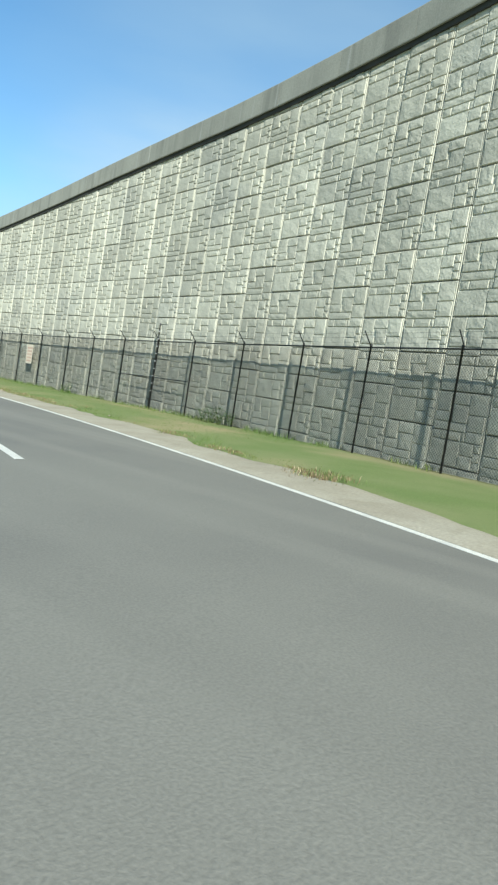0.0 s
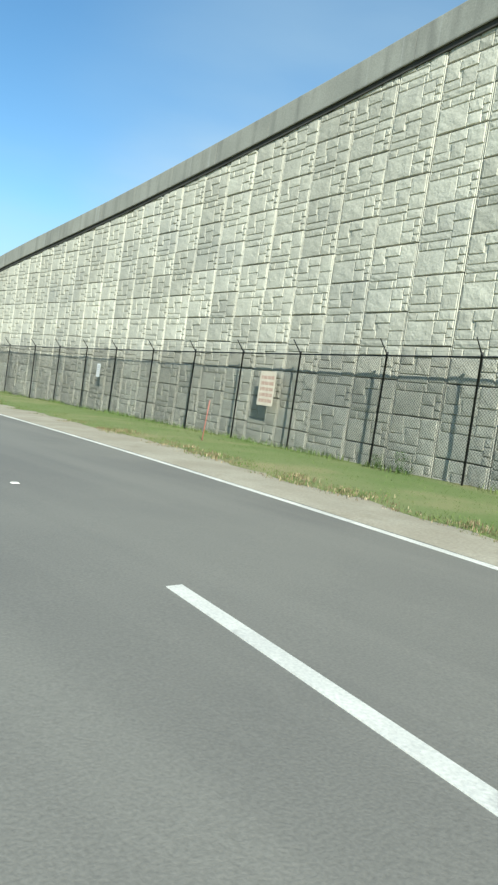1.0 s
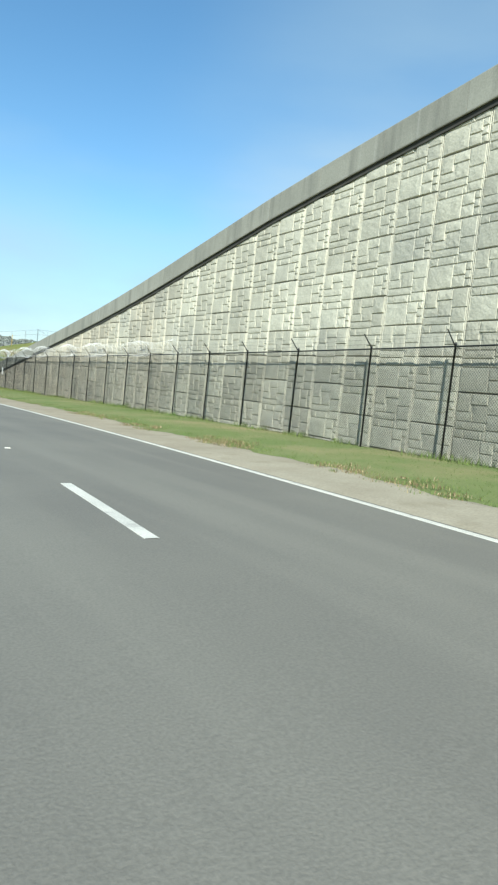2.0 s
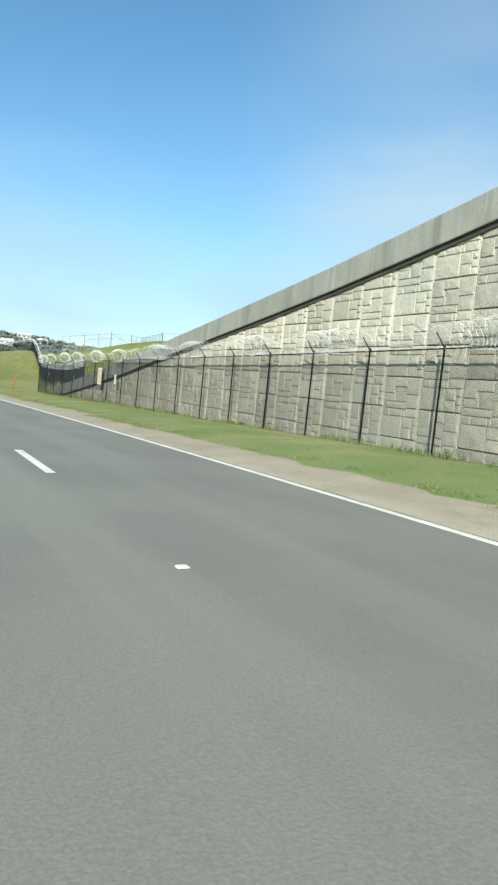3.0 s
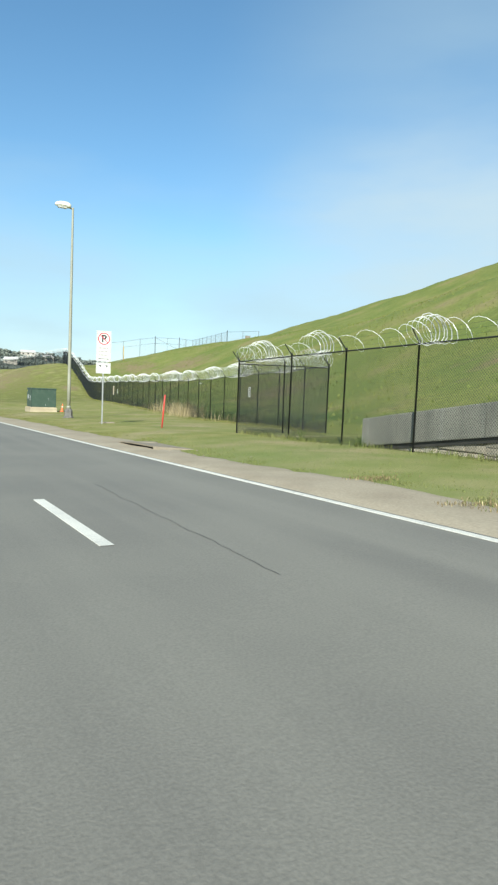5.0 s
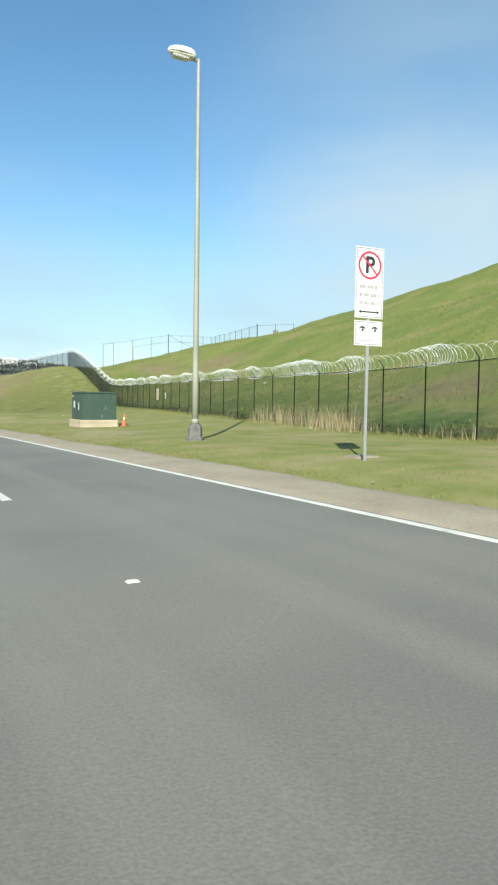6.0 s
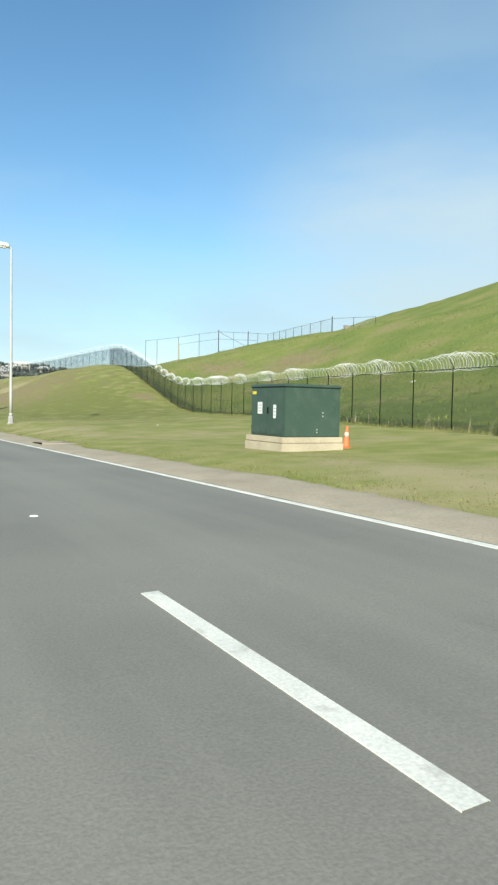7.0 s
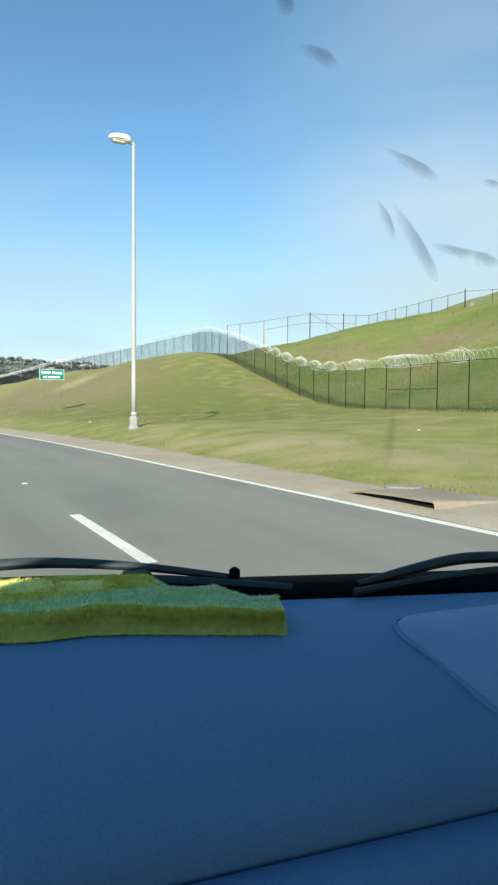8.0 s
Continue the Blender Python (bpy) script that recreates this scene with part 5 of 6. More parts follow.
def weed(x, y, size):
    """A leafy weed: many small leaves on bent stems."""
    r = random.Random(round(x * 100 + y))
    g = land_at(x, y)
    verts, faces = [], []
    for _ in range(90):
        t, a0 = r.random(), r.uniform(0, 6.283)
        rad = size * (0.15 + 0.6 * r.random())
        c = Vector((math.cos(a0) * rad, math.sin(a0) * rad, size * (0.1 + 0.9 * t) * (1 - 0.5 * rad / size)))
        d = Vector((math.cos(a0), math.sin(a0), r.uniform(-0.3, 0.6))).normalized() * size * 0.16
        s = d.cross(Vector((0, 0, 1))).normalized() * size * 0.055
        b = len(verts)
        verts += [c, c + d * 0.5 + s, c + d, c + d * 0.5 - s]
        faces.append((b, b + 1, b + 2, b + 3))
    ob = empty("weed", Matrix.Translation((x, y, g)))
    tagged(ob, "leafy green weed at the foot of the fence", "weed", "weeds along the fence")
    part("leaves", mesh_of("leaves", verts, faces, LEAF), ob)
    stems = [((0, 0, -0.03), (math.cos(k) * size * 0.35, math.sin(k) * size * 0.35, size * 0.8)) for k in range(6)]
    part("stems", prisms("stems", stems, 0.005, LEAF), ob)


for y, z in ((6.0, 0.5), (5.45, 0.6), (4.9, 0.62), (4.3, 0.5), (17.6, 0.5), (18.3, 0.4), (89.9, 0.75), (93.0, 0.45), (92.2, 0.35), (96.5, 0.3), (60.2, 0.35), (103.5, 0.35), (106.5, 0.4)):
    weed(float(lane(y) + fence_off(y)) - 0.15, y, z)
for y, z in ((128, 0.6), (131.5, 0.7), (143, 0.5), (155, 0.5), (118.5, 0.55), (120.2, 0.4), (122.0, 0.65), (124.3, 0.5), (125.6, 0.7), (127.0, 0.45), (133.0, 0.4), (147.5, 0.4), (161, 0.45), (173, 0.4), (114.5, 0.6), (116.0, 0.8), (117.3, 0.6), (119.4, 0.75), (121.2, 0.8), (123.2, 0.7), (126.3, 0.75), (129.4, 0.7), (130.4, 0.5)):
    weed(float(far_fence_x(y)) + 0.3, y, z)

for k in range(46):              # stones and crumbs on the dirt
    y = rng.uniform(0, 170)
    u = rng.uniform(4.3, 5.5)
    x = float(lane(y)) + u
    r = rng.uniform(0.012, 0.032)
    bm = bmesh.new()
    bmesh.ops.create_icosphere(bm, subdivisions=1, radius=r)
    for v in bm.verts:
        v.co = Vector((v.co.x * rng.uniform(0.8, 1.4), v.co.y * rng.uniform(0.8, 1.3), v.co.z * 0.6))
    ob = part("stone", finish("stone", bm, APRON), at=Matrix.Translation((x, y, land_at(x, y) + 0.035 + r * 0.2)))
    tagged(ob, "small pale stone on the dirt shoulder", "stone", "loose stones")
for x, y, w in ((5.6, 90.2, 0.12), (6.8, 187.0, 0.18), (33.5, 168.0, 0.8), (13.2, 167.7, 0.14), (30.2, 233.0, 0.5)):
    bm = bmesh.new()
    bmesh.ops.create_icosphere(bm, subdivisions=2, radius=w * 0.5)
    for v in bm.verts:
        v.co = Vector((v.co.x, v.co.y * 0.7, v.co.z * 0.25)) * (1 + 0.4 * noise.noise(v.co * 9 / w))
    ob = part("scrap", finish("scrap", bm, WHITE), at=Matrix.Translation((x, y, land_at(x, y) + 0.05)))
    tagged(ob, "crumpled scrap of white litter in the grass", "litter")


# ---------------------------------------------------------------- distance
def far_hill(name, x0, x1, y, deep, stops, seed, label):
    """A long hill across the distance; stops give the crest's height along x."""
    xs = np.linspace(x0, x1, 110)
    ds = np.linspace(0, 1, 9)
    verts, faces = [], []
    for xx in xs:
        top = float(np.interp(xx, *stops)) * (1 + 0.10 * noise.noise(Vector((xx * 0.012, seed, 0))) + 0.05 * noise.noise(Vector((xx * 0.05, seed, 3))))
        for d in ds:
            verts.append((xx, y + d * deep, -6 + (top + 6) * float(smooth01(d))))
    n = len(ds)
    for i in range(len(xs) - 1):
        for k in range(n - 1):
            faces.append((i * n + k, (i + 1) * n + k, (i + 1) * n + k + 1, i * n + k + 1))
    ob = part(name, mesh_of(name, verts, faces, WOODS, True))
    tagged(ob, label, "hill", kind="structure")
    return verts


def far_trees(name, verts, count, size, seed, label):
    """Rough crowns, each a few crossed and dented lumps on a short stem, far away."""
    r = random.Random(seed)
    V, F = [], []
    base = [(0, 0, 0.68), (0.9, 0, 0.45), (0.28, 0.86, 0.5), (-0.73, 0.53, 0.42), (-0.73, -0.53, 0.48), (0.28, -0.86, 0.42), (0.5, 0.3, -0.4), (-0.5, 0.3, -0.45), (0, -0.55, -0.4)]
    tri = [(0, 1, 2), (0, 2, 3), (0, 3, 4), (0, 4, 5), (0, 5, 1), (1, 6, 2), (2, 6, 7), (2, 7, 3), (3, 7, 4), (4, 7, 8), (4, 8, 5), (5, 8, 1), (1, 8, 6)]
    for _ in range(count):
        p = Vector(r.choice(verts)) + Vector((r.uniform(-14, 14), r.uniform(-20, 20), 0))
        s = size * r.uniform(0.55, 1.25)
        b = len(V)
        for q in base:
            V.append(p + Vector((q[0] * s * r.uniform(0.6, 1.1), q[1] * s * r.uniform(0.6, 1.1), s * 0.7 + q[2] * s * r.uniform(0.6, 1.0))))
        F += [tuple(b + i for i in t) for t in tri]
    ob = part(name, mesh_of(name, V, F, WOODS, True))
    tagged(ob, label, "woods", kind="stuff")


near_ridge = far_hill("far_hill", -420, 700, 640, 260, ((-420, 60, 140, 205, 260, 330, 450, 700), (44, 42, 40, 33, 25, 19, 14, 10)), 3.0, "wooded hill in the distance")
far_ridge = far_hill("far_hill", -700, 1700, 1500, 420, ((-700, 200, 500, 900, 1700), (50, 66, 74, 62, 50)), 8.0, "hazy wooded ridge on the horizon")
far_trees("far_woods", near_ridge, 11000, 2.6, 4, "dark wooded slope beyond the fences")
far_trees("far_woods", far_ridge, 4000, 6, 5, "hazy woods along the horizon")


def far_building(x, y, z, w, d, h):
    s = empty("far_building", Matrix.Translation((x, y, z)) @ Matrix.Rotation(radians(random.Random(round(x)).uniform(-25, 25)), 4, "Z"))
    tagged(s, "low pale building among distant trees", "building", "far buildings")
    part("wall", block("wall", -w / 2, w / 2, -d / 2, d / 2, -6, h, FACADE, 0), s)
    part("roof", mesh_of("roof", [(-w / 2 - 0.5, -d / 2 - 0.5, h), (w / 2 + 0.5, -d / 2 - 0.5, h), (w / 2 + 0.5, d / 2 + 0.5, h), (-w / 2 - 0.5, d / 2 + 0.5, h), (-w / 2, 0, h + 2.6), (w / 2, 0, h + 2.6)],
                         [(0, 1, 5, 4), (2, 3, 4, 5), (1, 2, 5), (3, 0, 4), (3, 2, 1, 0)], ROOFING), s)
    n = max(2, int(w / 4))
    for k in range(n):
        xx = -w / 2 + (k + 0.5) * w / n
        part("window", block("window", xx - 0.8, xx + 0.8, -d / 2 - 0.06, -d / 2 - 0.01, h * 0.45, h * 0.8, DARK, 0), s)


for x, rise_, w, d, h in ((40, 0.35, 22, 12, 6), (78, 0.5, 16, 10, 6), (108, 0.62, 26, 12, 6), (132, 0.8, 30, 14, 7), (150, 0.74, 18, 12, 6), (176, 0.55, 24, 12, 6), (205, 0.4, 16, 10, 6), (222, 0.72, 10, 10, 12), (262, 0.45, 22, 12, 6), (310, 0.5, 26, 12, 7), (90, 0.28, 24, 12, 6), (-10, 0.45, 22, 12, 7)):
    z0 = -6 + (float(np.interp(x, (-420, 60, 140, 205, 260, 330, 450, 700), (44, 42, 40, 33, 25, 19, 14, 10))) + 6) * float(smooth01(rise_))
    far_building(x, 640 + 260 * rise_, z0, w * 0.5, d * 0.6, h * 0.55)


# ---------------------------------------------------------------- the car, where the drive ends
def curved(name, rows, material, smooth=True, thick=0.0):
    """A sheet over rows of points; thick gives it a lower side and closes the rim."""
    n, m = len(rows), len(rows[0])
    verts = [tuple(p) for row in rows for p in row]
    faces = [(i * m + j, (i + 1) * m + j, (i + 1) * m + j + 1, i * m + j + 1) for i in range(n - 1) for j in range(m - 1)]
    if thick:
        k = len(verts)
        verts += [(p[0], p[1], p[2] - thick) for p in verts]
        faces += [(k + a, k + d, k + c, k + b) for a, b, c, d in faces]
        rim = [j for j in range(m)] + [i * m + m - 1 for i in range(1, n)] + [(n - 1) * m + j for j in range(m - 2, -1, -1)] + [i * m for i in range(n - 2, 0, -1)]
        faces += [(rim[i], rim[(i + 1) % len(rim)], k + rim[(i + 1) % len(rim)], k + rim[i]) for i in range(len(rim))]
    bm = bmesh.new()
    me = mesh_of(name, verts, faces, material, smooth)
    bm.from_mesh(me)
    bmesh.ops.recalc_face_normals(bm, faces=bm.faces[:])
    bm.to_mesh(me)
    bm.free()
    return me


CX, CY, CZ = -1.678, 149.916, 0.170
car = empty("car", Matrix.Translation((CX, CY, CZ)))
tagged(car, "dark car with navy dashboard and made-up open van body, in the lane", "car")


def front_y(x):
    return 0.965 - 0.345 * max(x, -0.05) + 0.03 * x * x + 0.15 * min(x + 0.05, 0)


def crease_y(x):
    return 0.445 - 0.11 * x


PROFILE = ((0.0, -0.285), (0.03, -0.268), (0.4, -0.272), (0.65, -0.282), (0.82, -0.297), (0.93, -0.315), (1.0, -0.335))
xs = np.linspace(-0.80, 1.02, 30)
rows = [[(x, front_y(x) + (crease_y(x) + 0.02 - front_y(x)) * f, z) for f, z in PROFILE] for x in xs]
dash_ob = part("dashboard", curved("dashboard", rows, DASH, True, 0.03), car, "navy soft plastic dashboard")
low = ((0.015, -0.345), (-0.03, -0.352), (-0.055, -0.372), (-0.06, -0.60), (-0.02, -0.74))
rows = [[(x, crease_y(x) + o, z) for o, z in low] for x in xs]
glove = part("glovebox", curved("glovebox", rows, DASH, True, 0.02), car)
part("glovebox_handle", tube("glovebox_handle", (0.42, crease_y(0.42) - 0.065, -0.545), (1.02, crease_y(1.02) - 0.065, -0.545), 0.012, 0.012, RUBBER, 8), glove, "recessed dark handle")


def dash_z(f):
    return float(np.interp(f, [p[0] for p in PROFILE], [p[1] for p in PROFILE]))


def on_dash(x, y, up):
    f = (front_y(x) - y) / (front_y(x) - crease_y(x) - 0.02)
    return (x, y, dash_z(f) + up)


def bag_panel():
    """The rounded triangular cover let into the dashboard top."""
    outline = []
    pts = [Vector(c) for c in ((0.512, 0.674), (0.82, 0.643), (0.96, 0.40), (0.496, 0.450))]
    for i, p in enumerate(pts):
        a0, b0 = pts[i - 1], pts[(i + 1) % len(pts)]
        u0, u1 = (a0 - p).normalized() * 0.05, (b0 - p).normalized() * 0.05
        for k in range(6):
            t = k / 5
            outline.append(p + u0 * (1 - t) ** 2 + u1 * t ** 2)
    c = sum(outline, Vector((0, 0))) / len(outline)
    rings = []
    for scale, up in ((1.015, -0.006), (1.0, 0.004), (0.97, 0.009), (0.7, 0.011), (0.35, 0.012), (0.02, 0.012)):
        rings.append([on_dash(*(c + (q - c) * scale), up) for q in outline])
    n = len(outline)
    verts = [p for ring in rings for p in ring]
    faces = [(i * n + j, i * n + (j + 1) % n, (i + 1) * n + (j + 1) % n, (i + 1) * n + j) for i in range(len(rings) - 1) for j in range(n)]
    part("airbag_cover", mesh_of("airbag_cover", verts, faces, PANELBLUE, True), dash_ob, "blue-grey rounded triangular cover")
    groove = []
    for scale, up in ((1.012, 0.003), (1.0, 0.006)):
        groove.append([on_dash(*(c + (q - c) * scale), up) for q in outline])
    verts = groove[0] + groove[1]
    faces = [(j, (j + 1) % n, n + (j + 1) % n, n + j) for j in range(n)]
    part("cover_groove", mesh_of("cover_groove", verts, faces, DASH), dash_ob)


bag_panel()

# cowl, seal and wipers in front of the dashboard
rows = [[(x, front_y(x) + o, z) for o, z in ((-0.004, -0.30), (0.0, -0.262), (0.035, -0.256), (0.10, -0.262), (0.16, -0.285))] for x in xs]
part("cowl", curved("cowl", rows, RUBBER, True, 0.02), car, "black windscreen cowl")


def sweep(name, stops, material, flat=0.6, sides=10):
    """A smooth bar along rows of x, y, z and radius, flattened in height."""
    P_ = np.array(stops, float)
    tt = np.linspace(0, len(P_) - 1, 6 * (len(P_) - 1) + 1)
    k = np.clip(tt.astype(int), 0, len(P_) - 2)
    f = (tt - k)[:, None]
    before, after = P_[np.maximum(k - 1, 0)], P_[np.minimum(k + 2, len(P_) - 1)]
    a0, b0 = P_[k], P_[k + 1]
    Q = 0.5 * (2 * a0 + (b0 - before) * f + (2 * before - 5 * a0 + 4 * b0 - after) * f ** 2 + (3 * a0 - before - 3 * b0 + after) * f ** 3)
    rows = []
    for i, (x, y, z, r) in enumerate(Q):
        d = Vector(Q[min(i + 1, len(Q) - 1)][:3] - Q[max(i - 1, 0)][:3]).normalized()
        side = d.cross(Vector((0, 0, 1))).normalized()
        rows.append([Vector((x, y, z)) + side * (r * math.cos(g)) + Vector((0, 0, r * flat * math.sin(g))) for g in np.linspace(0, 2 * math.pi, sides + 1)])
    return curved(name, rows, material)


def wiper(arm, blade):
    w = part("wiper_arm", sweep("wiper_arm", arm, WIPERGREY, 0.8), car, "black wiper arm")
    part("wiper_blade", sweep("wiper_blade", blade, WIPERGREY, 1.3), w)
    mid = blade[len(blade) // 2]
    part("wiper_clip", block("wiper_clip", mid[0] - 0.02, mid[0] + 0.02, mid[1] - 0.012, mid[1] + 0.012, mid[2] - 0.004, mid[2] + 0.014, WIPERGREY, 0.003), w)


wiper([(-0.10, 1.10, -0.250, 0.012), (0.02, 1.07, -0.244, 0.011), (0.16, 1.03, -0.238, 0.010), (0.29, 0.965, -0.242, 0.008), (0.40, 0.885, -0.250, 0.006)],
      [(-0.12, 1.06, -0.262, 0.005), (0.10, 1.015, -0.258, 0.006), (0.28, 0.940, -0.256, 0.007), (0.38, 0.880, -0.256, 0.006), (0.47, 0.822, -0.258, 0.004)])
wiper([(0.56, 0.795, -0.256, 0.005), (0.66, 0.800, -0.246, 0.009), (0.77, 0.800, -0.239, 0.011), (0.90, 0.775, -0.245, 0.011), (1.00, 0.74, -0.25, 0.010)],
      [(0.54, 0.775, -0.260, 0.004), (0.70, 0.775, -0.256, 0.005), (0.82, 0.755, -0.253, 0.006), (0.98, 0.70, -0.255, 0.006)])
part("washer_jet", lathe("washer_jet", [(0.008, -0.006), (0.008, 0.006), (0.003, 0.010)], RUBBER, 10), car, at=Matrix.Translation((0.405, 0.875, -0.244)))


def plush():
    """A folded strip of plush lying on the dashboard, with a furry rim."""
    top = empty("plush_mat", Matrix.Translation((CX, CY, CZ)))
    tagged(top, "fluffy lime green plush mat lying on the dashboard", "mat")
    back = ((-0.22, 1.02), (-0.05, 0.995), (0.084, 0.969), (0.17, 0.952), (0.243, 0.93), (0.288, 0.908), (0.302, 0.861), (0.330, 0.838), (0.358, 0.836), (0.364, 0.803), (0.378, 0.769), (0.412, 0.760))
    frontp = ((-0.22, 0.86), (-0.05, 0.825), (0.068, 0.796), (0.126, 0.779), (0.175, 0.778), (0.215, 0.763), (0.250, 0.748), (0.280, 0.735), (0.305, 0.723), (0.332, 0.711), (0.358, 0.700), (0.384, 0.688))
    rows = []
    for n_, ((bx_, by_), (fx0, fy0)) in enumerate(zip(back, frontp)):
        row = []
        for k in range(17):
            t = k / 16
            x, y = bx_ + (fx0 - bx_) * t, by_ + (fy0 - by_) * t
            # flat on top, with a thick rounded edge in front and a soft swell behind
            lift = 0.017 * min(1.0, (1 - t) / 0.16) ** 0.5 * min(1.0, t / 0.10) ** 0.5
            lift += (0.004 * math.exp(-((t - 0.85) / 0.10) ** 2) + 0.003 * math.exp(-((t - 0.12) / 0.12) ** 2)) * (1 + 0.3 * math.sin(n_ * 1.7)) * (0 < k < 16)
            f = min(max((front_y(x) - y) / (front_y(x) - crease_y(x) - 0.02), 0), 1)
            base = dash_z(f) if y < front_y(x) else -0.262
            row.append((x, y, base + 0.004 + lift))
        rows.append(row)
    part("pad", curved("pad", rows, PLUSH, True, 0.002), top)
    r = random.Random(6)
    sets = {"lime": ([], []), "mint": ([], [])}
    last = len(rows[0]) - 1
    for _ in range(110000):
        i = r.uniform(0, len(rows) - 1.001)
        j = r.uniform(0, last - 0.001) if r.random() < 0.75 else last * (1 - 0.14 * r.random() ** 2) - 0.001
        a0, b0 = int(i), int(j)
        fi, fj = i - a0, j - b0
        p = (Vector(rows[a0][b0]) * (1 - fi) + Vector(rows[a0 + 1][b0]) * fi) * (1 - fj) + (Vector(rows[a0][b0 + 1]) * (1 - fi) + Vector(rows[a0 + 1][b0 + 1]) * fi) * fj
        wave = noise.noise(Vector((p.x * 40, p.y * 40, 0.0)))
        t = j / last
        droop = max(0.0, t - 0.88) * 4.5
        d = Vector((0.5 * wave + r.uniform(-0.35, 0.35), r.uniform(-0.7, 0.15), r.uniform(0.2, 0.55) - droop)).normalized() * r.uniform(0.003, 0.0065)
        s = Vector((d.y, -d.x, 0)).normalized() * 0.0008
        mint_front = (0.80 if i > 3 else 0.80 + 0.05 * (3 - i)) + 0.03 * wave
        mint_back = max(0.0, 0.56 - 0.07 * max(0.0, i - 2.0) - 0.10 * max(0.0, i - 4.0)) + 0.03 * wave
        V, F = sets["mint" if mint_back < t < mint_front else "lime"]
        k = len(V)
        V += [p - s, p + s, p + d]
        F.append((k, k + 1, k + 2))
    part("plush_face", mesh_of("plush_face", *sets["lime"], PLUSH), top, "fluffy lime green pile")
    part("plush_stripe", mesh_of("plush_stripe", *sets["mint"], MINT), top, "fluffy mint green stripe")


plush()

# windscreen, roof, bulkhead and wheels
rows = [[(x, front_y(x) + 0.04 - 0.85 * t - 0.10 * t * (1 - t), -0.25 + 0.62 * t) for t in np.linspace(0, 1, 8)] for x in xs]
pane = part("windscreen", curved("windscreen", rows, GLASS, True), car, "slightly dirty windscreen")
pane.visible_shadow = False
top_bar = [Vector((x, front_y(x) + 0.04 - 0.85, 0.375)) for x in np.linspace(-0.80, 1.02, 9)]
frame_ob = None
for p, q in zip(top_bar, top_bar[1:]):
    me = tube("windscreen_frame", p, q, 0.02, 0.02, CARPAINT, 8)
    frame_ob = part("windscreen_frame", me, car, "dark windscreen frame") if frame_ob is None else frame_ob
    if p is not top_bar[0]:
        part("frame_length", me, frame_ob)
for x in (-0.82, 1.04):
    y = front_y(x)
    part("pillar", tube("pillar", (x, y + 0.03, -0.30), (x, y - 0.81, 0.375), 0.024, 0.022, CARPAINT, 8), car)
    # one side of the open body: a rounded sheet from sill to elbow rail
    out = -1 if x < 0 else 1
    ring = ((0.00, -0.36), (0.05 * out, -0.37), (0.085 * out, -0.42), (0.10 * out, -0.62), (0.085 * out, -0.90), (0.03 * out, -1.06), (-0.02 * out, -1.06))
    rows = [[(x + o, yy, z - 0.05 * math.sin(math.pi * min(max((yy + 2.1) / 2.9, 0), 1))) for o, z in ring] for yy in np.linspace(-2.05, y + 0.10, 18)]
    part("side_panel", curved("side_panel", rows, CARPAINT, True, 0.03), car, "dark car side")
# the roof is out of view, added to keep sun off the dashboard
rows = [[(x, -2.0 + 2.03 * t, 0.39 + 0.10 * math.sin(math.pi * (0.12 + 0.8 * t)) - 0.10 * ((x - 0.11) / 0.91) ** 4) for t in np.linspace(0, 1, 12)] for x in xs]
part("roof", curved("roof", rows, CARPAINT, True, 0.02), car, "dark painted roof, unseen, added to shade the dashboard")
# its pale lining, unseen too, is added to bounce light downwards
rows = [[(x, y, z - 0.032) for x, y, z in row[1:-1]] for row in rows[1:-1]]
part("roof_lining", curved("roof_lining", rows, LINER, True, 0.008), car, "pale grey roof lining, unseen, added to bounce light")
for x in (-0.81, 1.03):
    part("pillar", tube("pillar", (x + (0.02 if x < 0 else -0.02), -0.45, 0.40), (x, -0.45, -0.42), 0.03, 0.034, CARPAINT, 8), car)
    # closed bay side, unseen, added to cut the light from behind
    bay = [[(x + (0.05 if x > 0 else -0.05) * math.sin(math.pi * t), yy, 0.41 - 0.83 * t) for t in np.linspace(0, 1, 6)] for yy in np.linspace(-1.98, -0.42, 6)]
    part("bay_side", curved("bay_side", bay, CARPAINT, True), car, "dark load bay side, unseen, added to dim the cabin")
rows = [[(x, -2.15 + 0.95 * t, -0.44 - 0.16 * (1 - t) ** 2 - 0.03 * abs(x - 0.11)) for t in np.linspace(0, 1, 8)] for x in np.linspace(-0.86, 1.08, 12)]
part("rear_deck", curved("rear_deck", rows, CARPAINT, True, 0.03), car, "dark rear deck")
rows = [[(x, -2.15 - 0.05 * math.sin(math.pi * t), -0.62 - 0.42 * t) for t in np.linspace(0, 1, 7)] for x in np.linspace(-0.86, 1.08, 12)]
part("rear_panel", curved("rear_panel", rows, CARPAINT, True, 0.03), car)
part("floor_pan", block("floor_pan", -0.84, 1.06, -2.1, 0.66, -1.10, -1.05, RUBBER, 0.01), car)
part("rear_bulkhead", block("rear_bulkhead", -0.84, 1.06, -1.25, -1.20, -1.05, -0.47, RUBBER, 0.01), car)
rows = [[(x, front_y(x) + 0.16 + 0.30 * math.sin(1.5 * t), -0.36 - 0.34 * t ** 1.4) for t in np.linspace(0, 1, 7)] for x in xs]
part("bonnet", curved("bonnet", rows, CARPAINT, True, 0.03), car, "dark bonnet")
part("bulkhead", block("bulkhead", -0.76, 0.98, 0.62, 0.68, -1.05, -0.45, RUBBER, 0.01), car)
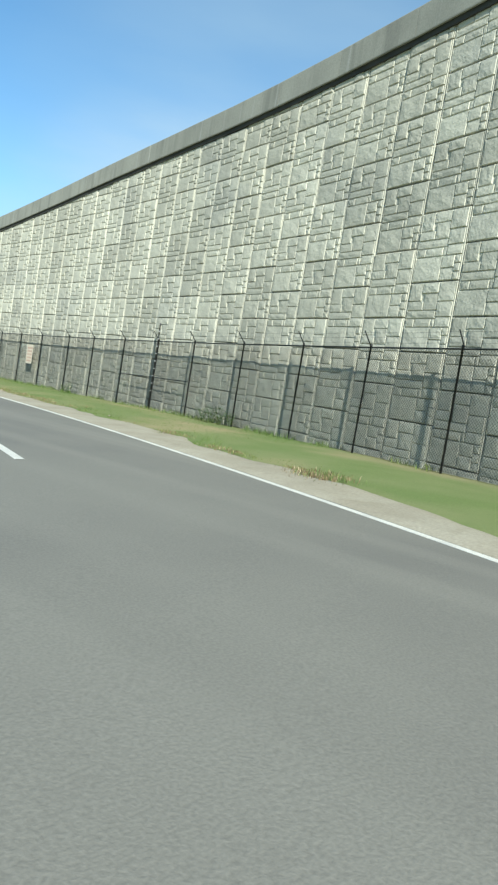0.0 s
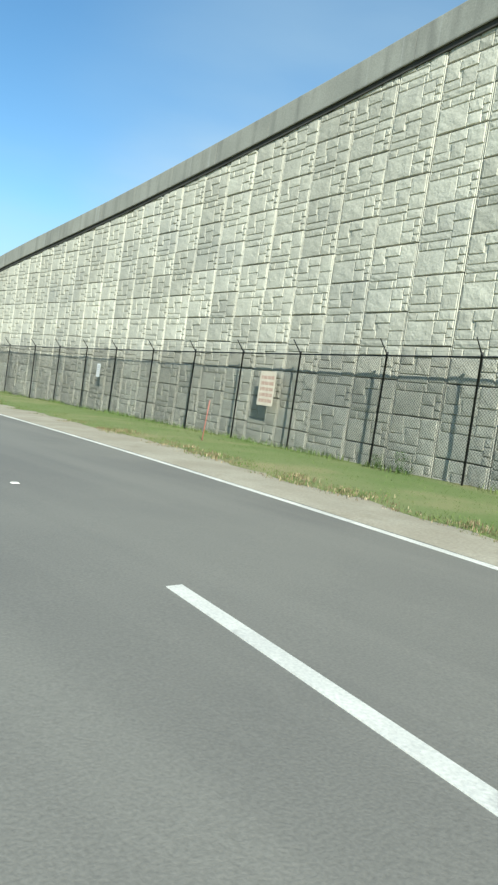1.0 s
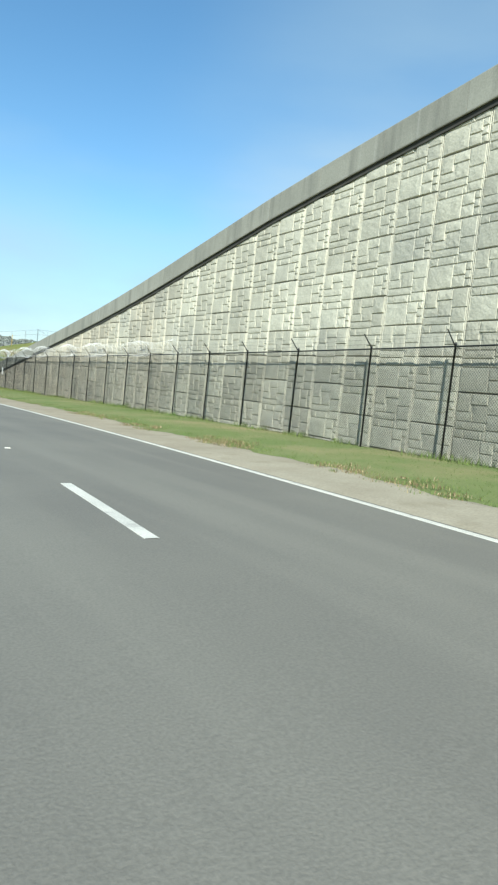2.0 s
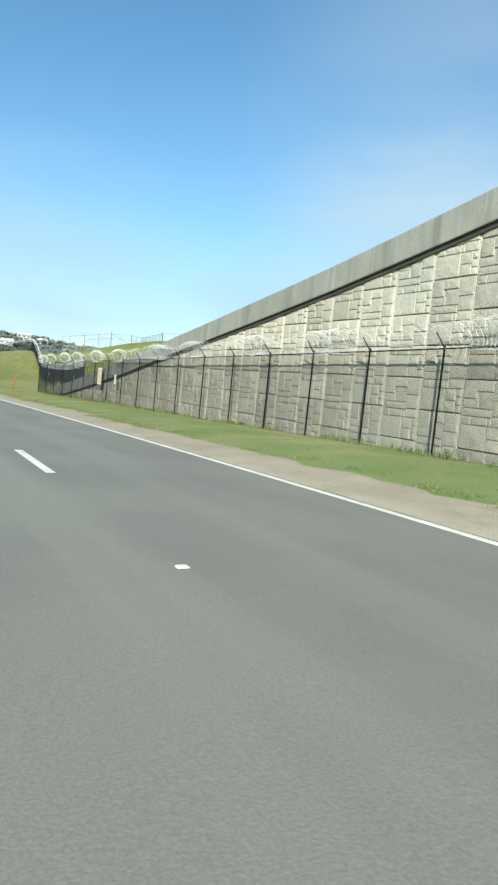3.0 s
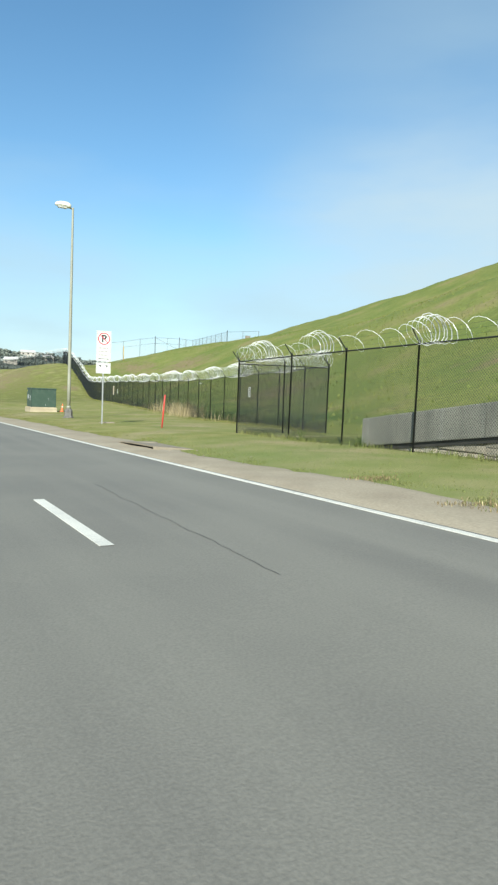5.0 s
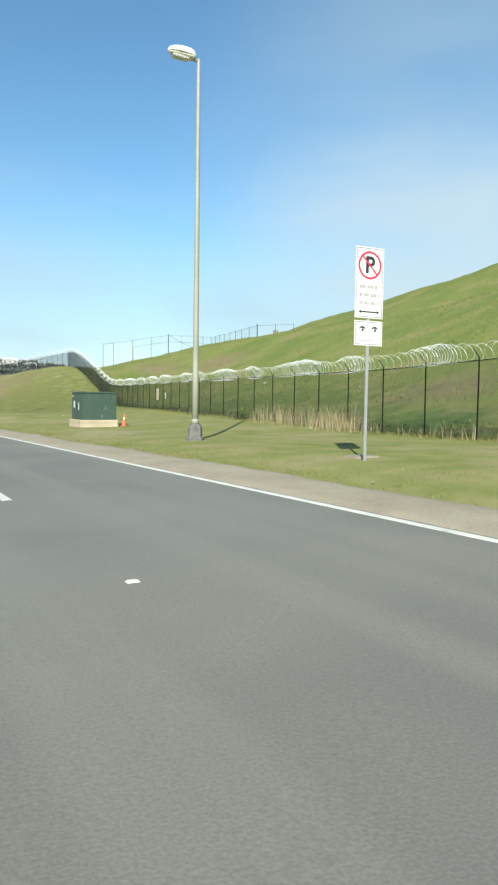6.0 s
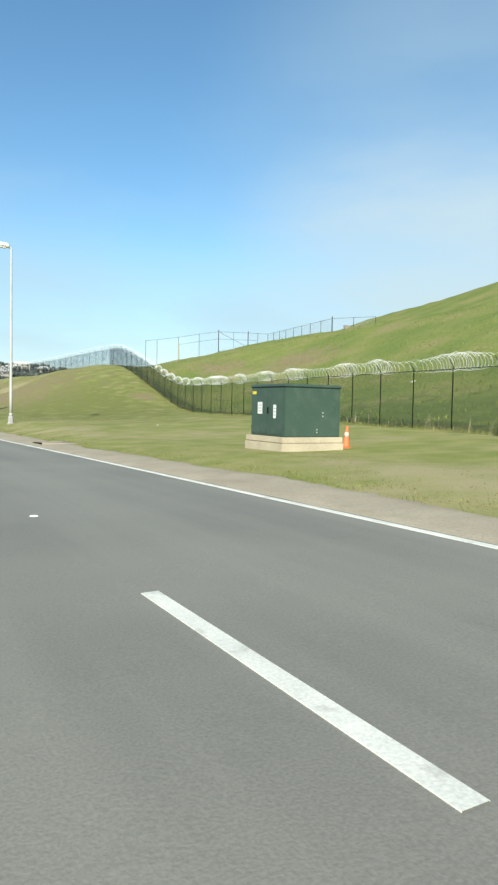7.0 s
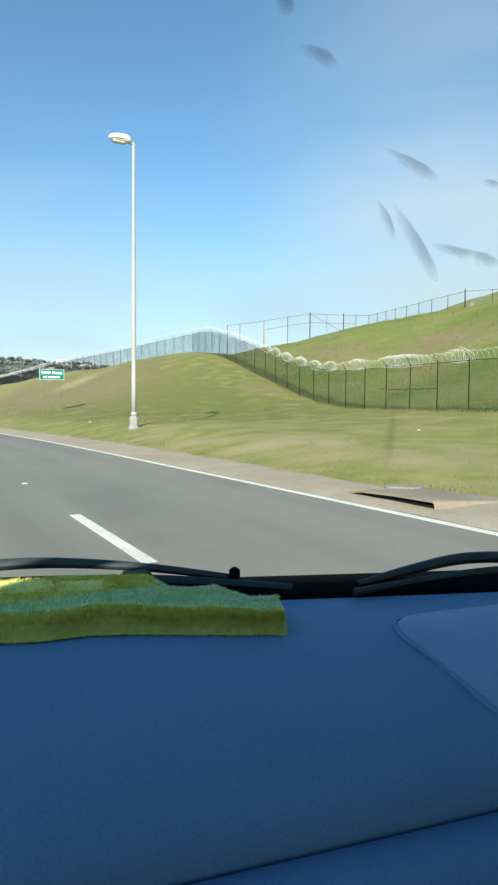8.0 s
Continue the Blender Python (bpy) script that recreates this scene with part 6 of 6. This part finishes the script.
for x in (-0.70, 0.92):
    for y in (0.62, -1.35):
        wh = part("wheel", lathe("wheel", [(0.20, -0.10), (0.29, -0.10), (0.315, -0.07), (0.315, 0.07), (0.29, 0.10), (0.20, 0.10)], RUBBER, 28), car, at=Matrix.Translation((x, y, 0.315 - 1.295 - 0.02)) @ Matrix.Rotation(radians(90), 4, "Y"))
        part("rim", lathe("rim", [(0.02, -0.085), (0.19, -0.08), (0.20, -0.10), (0.20, 0.10), (0.19, 0.08), (0.02, 0.085)], STEEL, 20), wh)


def smear(cx, cy, length, width, turn, material, layers):
    """A film on the windscreen, thicker towards its middle: centre, length, half width and slope."""
    for q in range(layers):
        r = random.Random(round(cx * 1000) + q)
        V, n, shrink = [], 15, 1 - 0.8 * q / layers
        for i in range(n):
            t = i / (n - 1) - 0.5
            px_, pz_ = cx + math.cos(turn) * length * t * shrink, cy + math.sin(turn) * length * t * shrink
            w = width * shrink * math.sqrt(max(0.0, 1 - 4 * t * t)) * (0.6 + 0.5 * noise.noise(Vector((cx * 90, i * 0.55, q * 3.0))) + 0.5 * (t + 0.5))
            for e in (-1, 1):
                x, t_ = px_ - math.sin(turn) * w * e, (pz_ + math.cos(turn) * w * e + 0.25) / 0.62
                V.append((x, front_y(x) + 0.034 - 0.001 * q - 0.85 * t_ - 0.10 * t_ * (1 - t_), -0.25 + 0.62 * t_))
        film_ = part("dirt_streak", mesh_of("dirt_streak", V, [(2 * i, 2 * i + 1, 2 * i + 3, 2 * i + 2) for i in range(n - 1)], material), pane)
        film_.visible_shadow = False


for cx, cy, length, width, turn in ((0.275, 0.146, 0.045, 0.0026, -0.27), (0.280, 0.121, 0.034, 0.0020, -0.61), (0.311, 0.109, 0.077, 0.0034, -0.54), (0.337, 0.107, 0.034, 0.0030, -0.17), (0.360, 0.104, 0.037, 0.0032, -0.24),
                                    (0.194, 0.183, 0.024, 0.0026, -0.25), (0.168, 0.197, 0.011, 0.0028, -0.26), (0.329, 0.140, 0.012, 0.0016, -0.22)):
    smear(cx, cy, length, width, turn, SMEAR, 5)
smear(0.418, -0.035, 0.091, 0.0040, -0.91, SMEAR, 2)
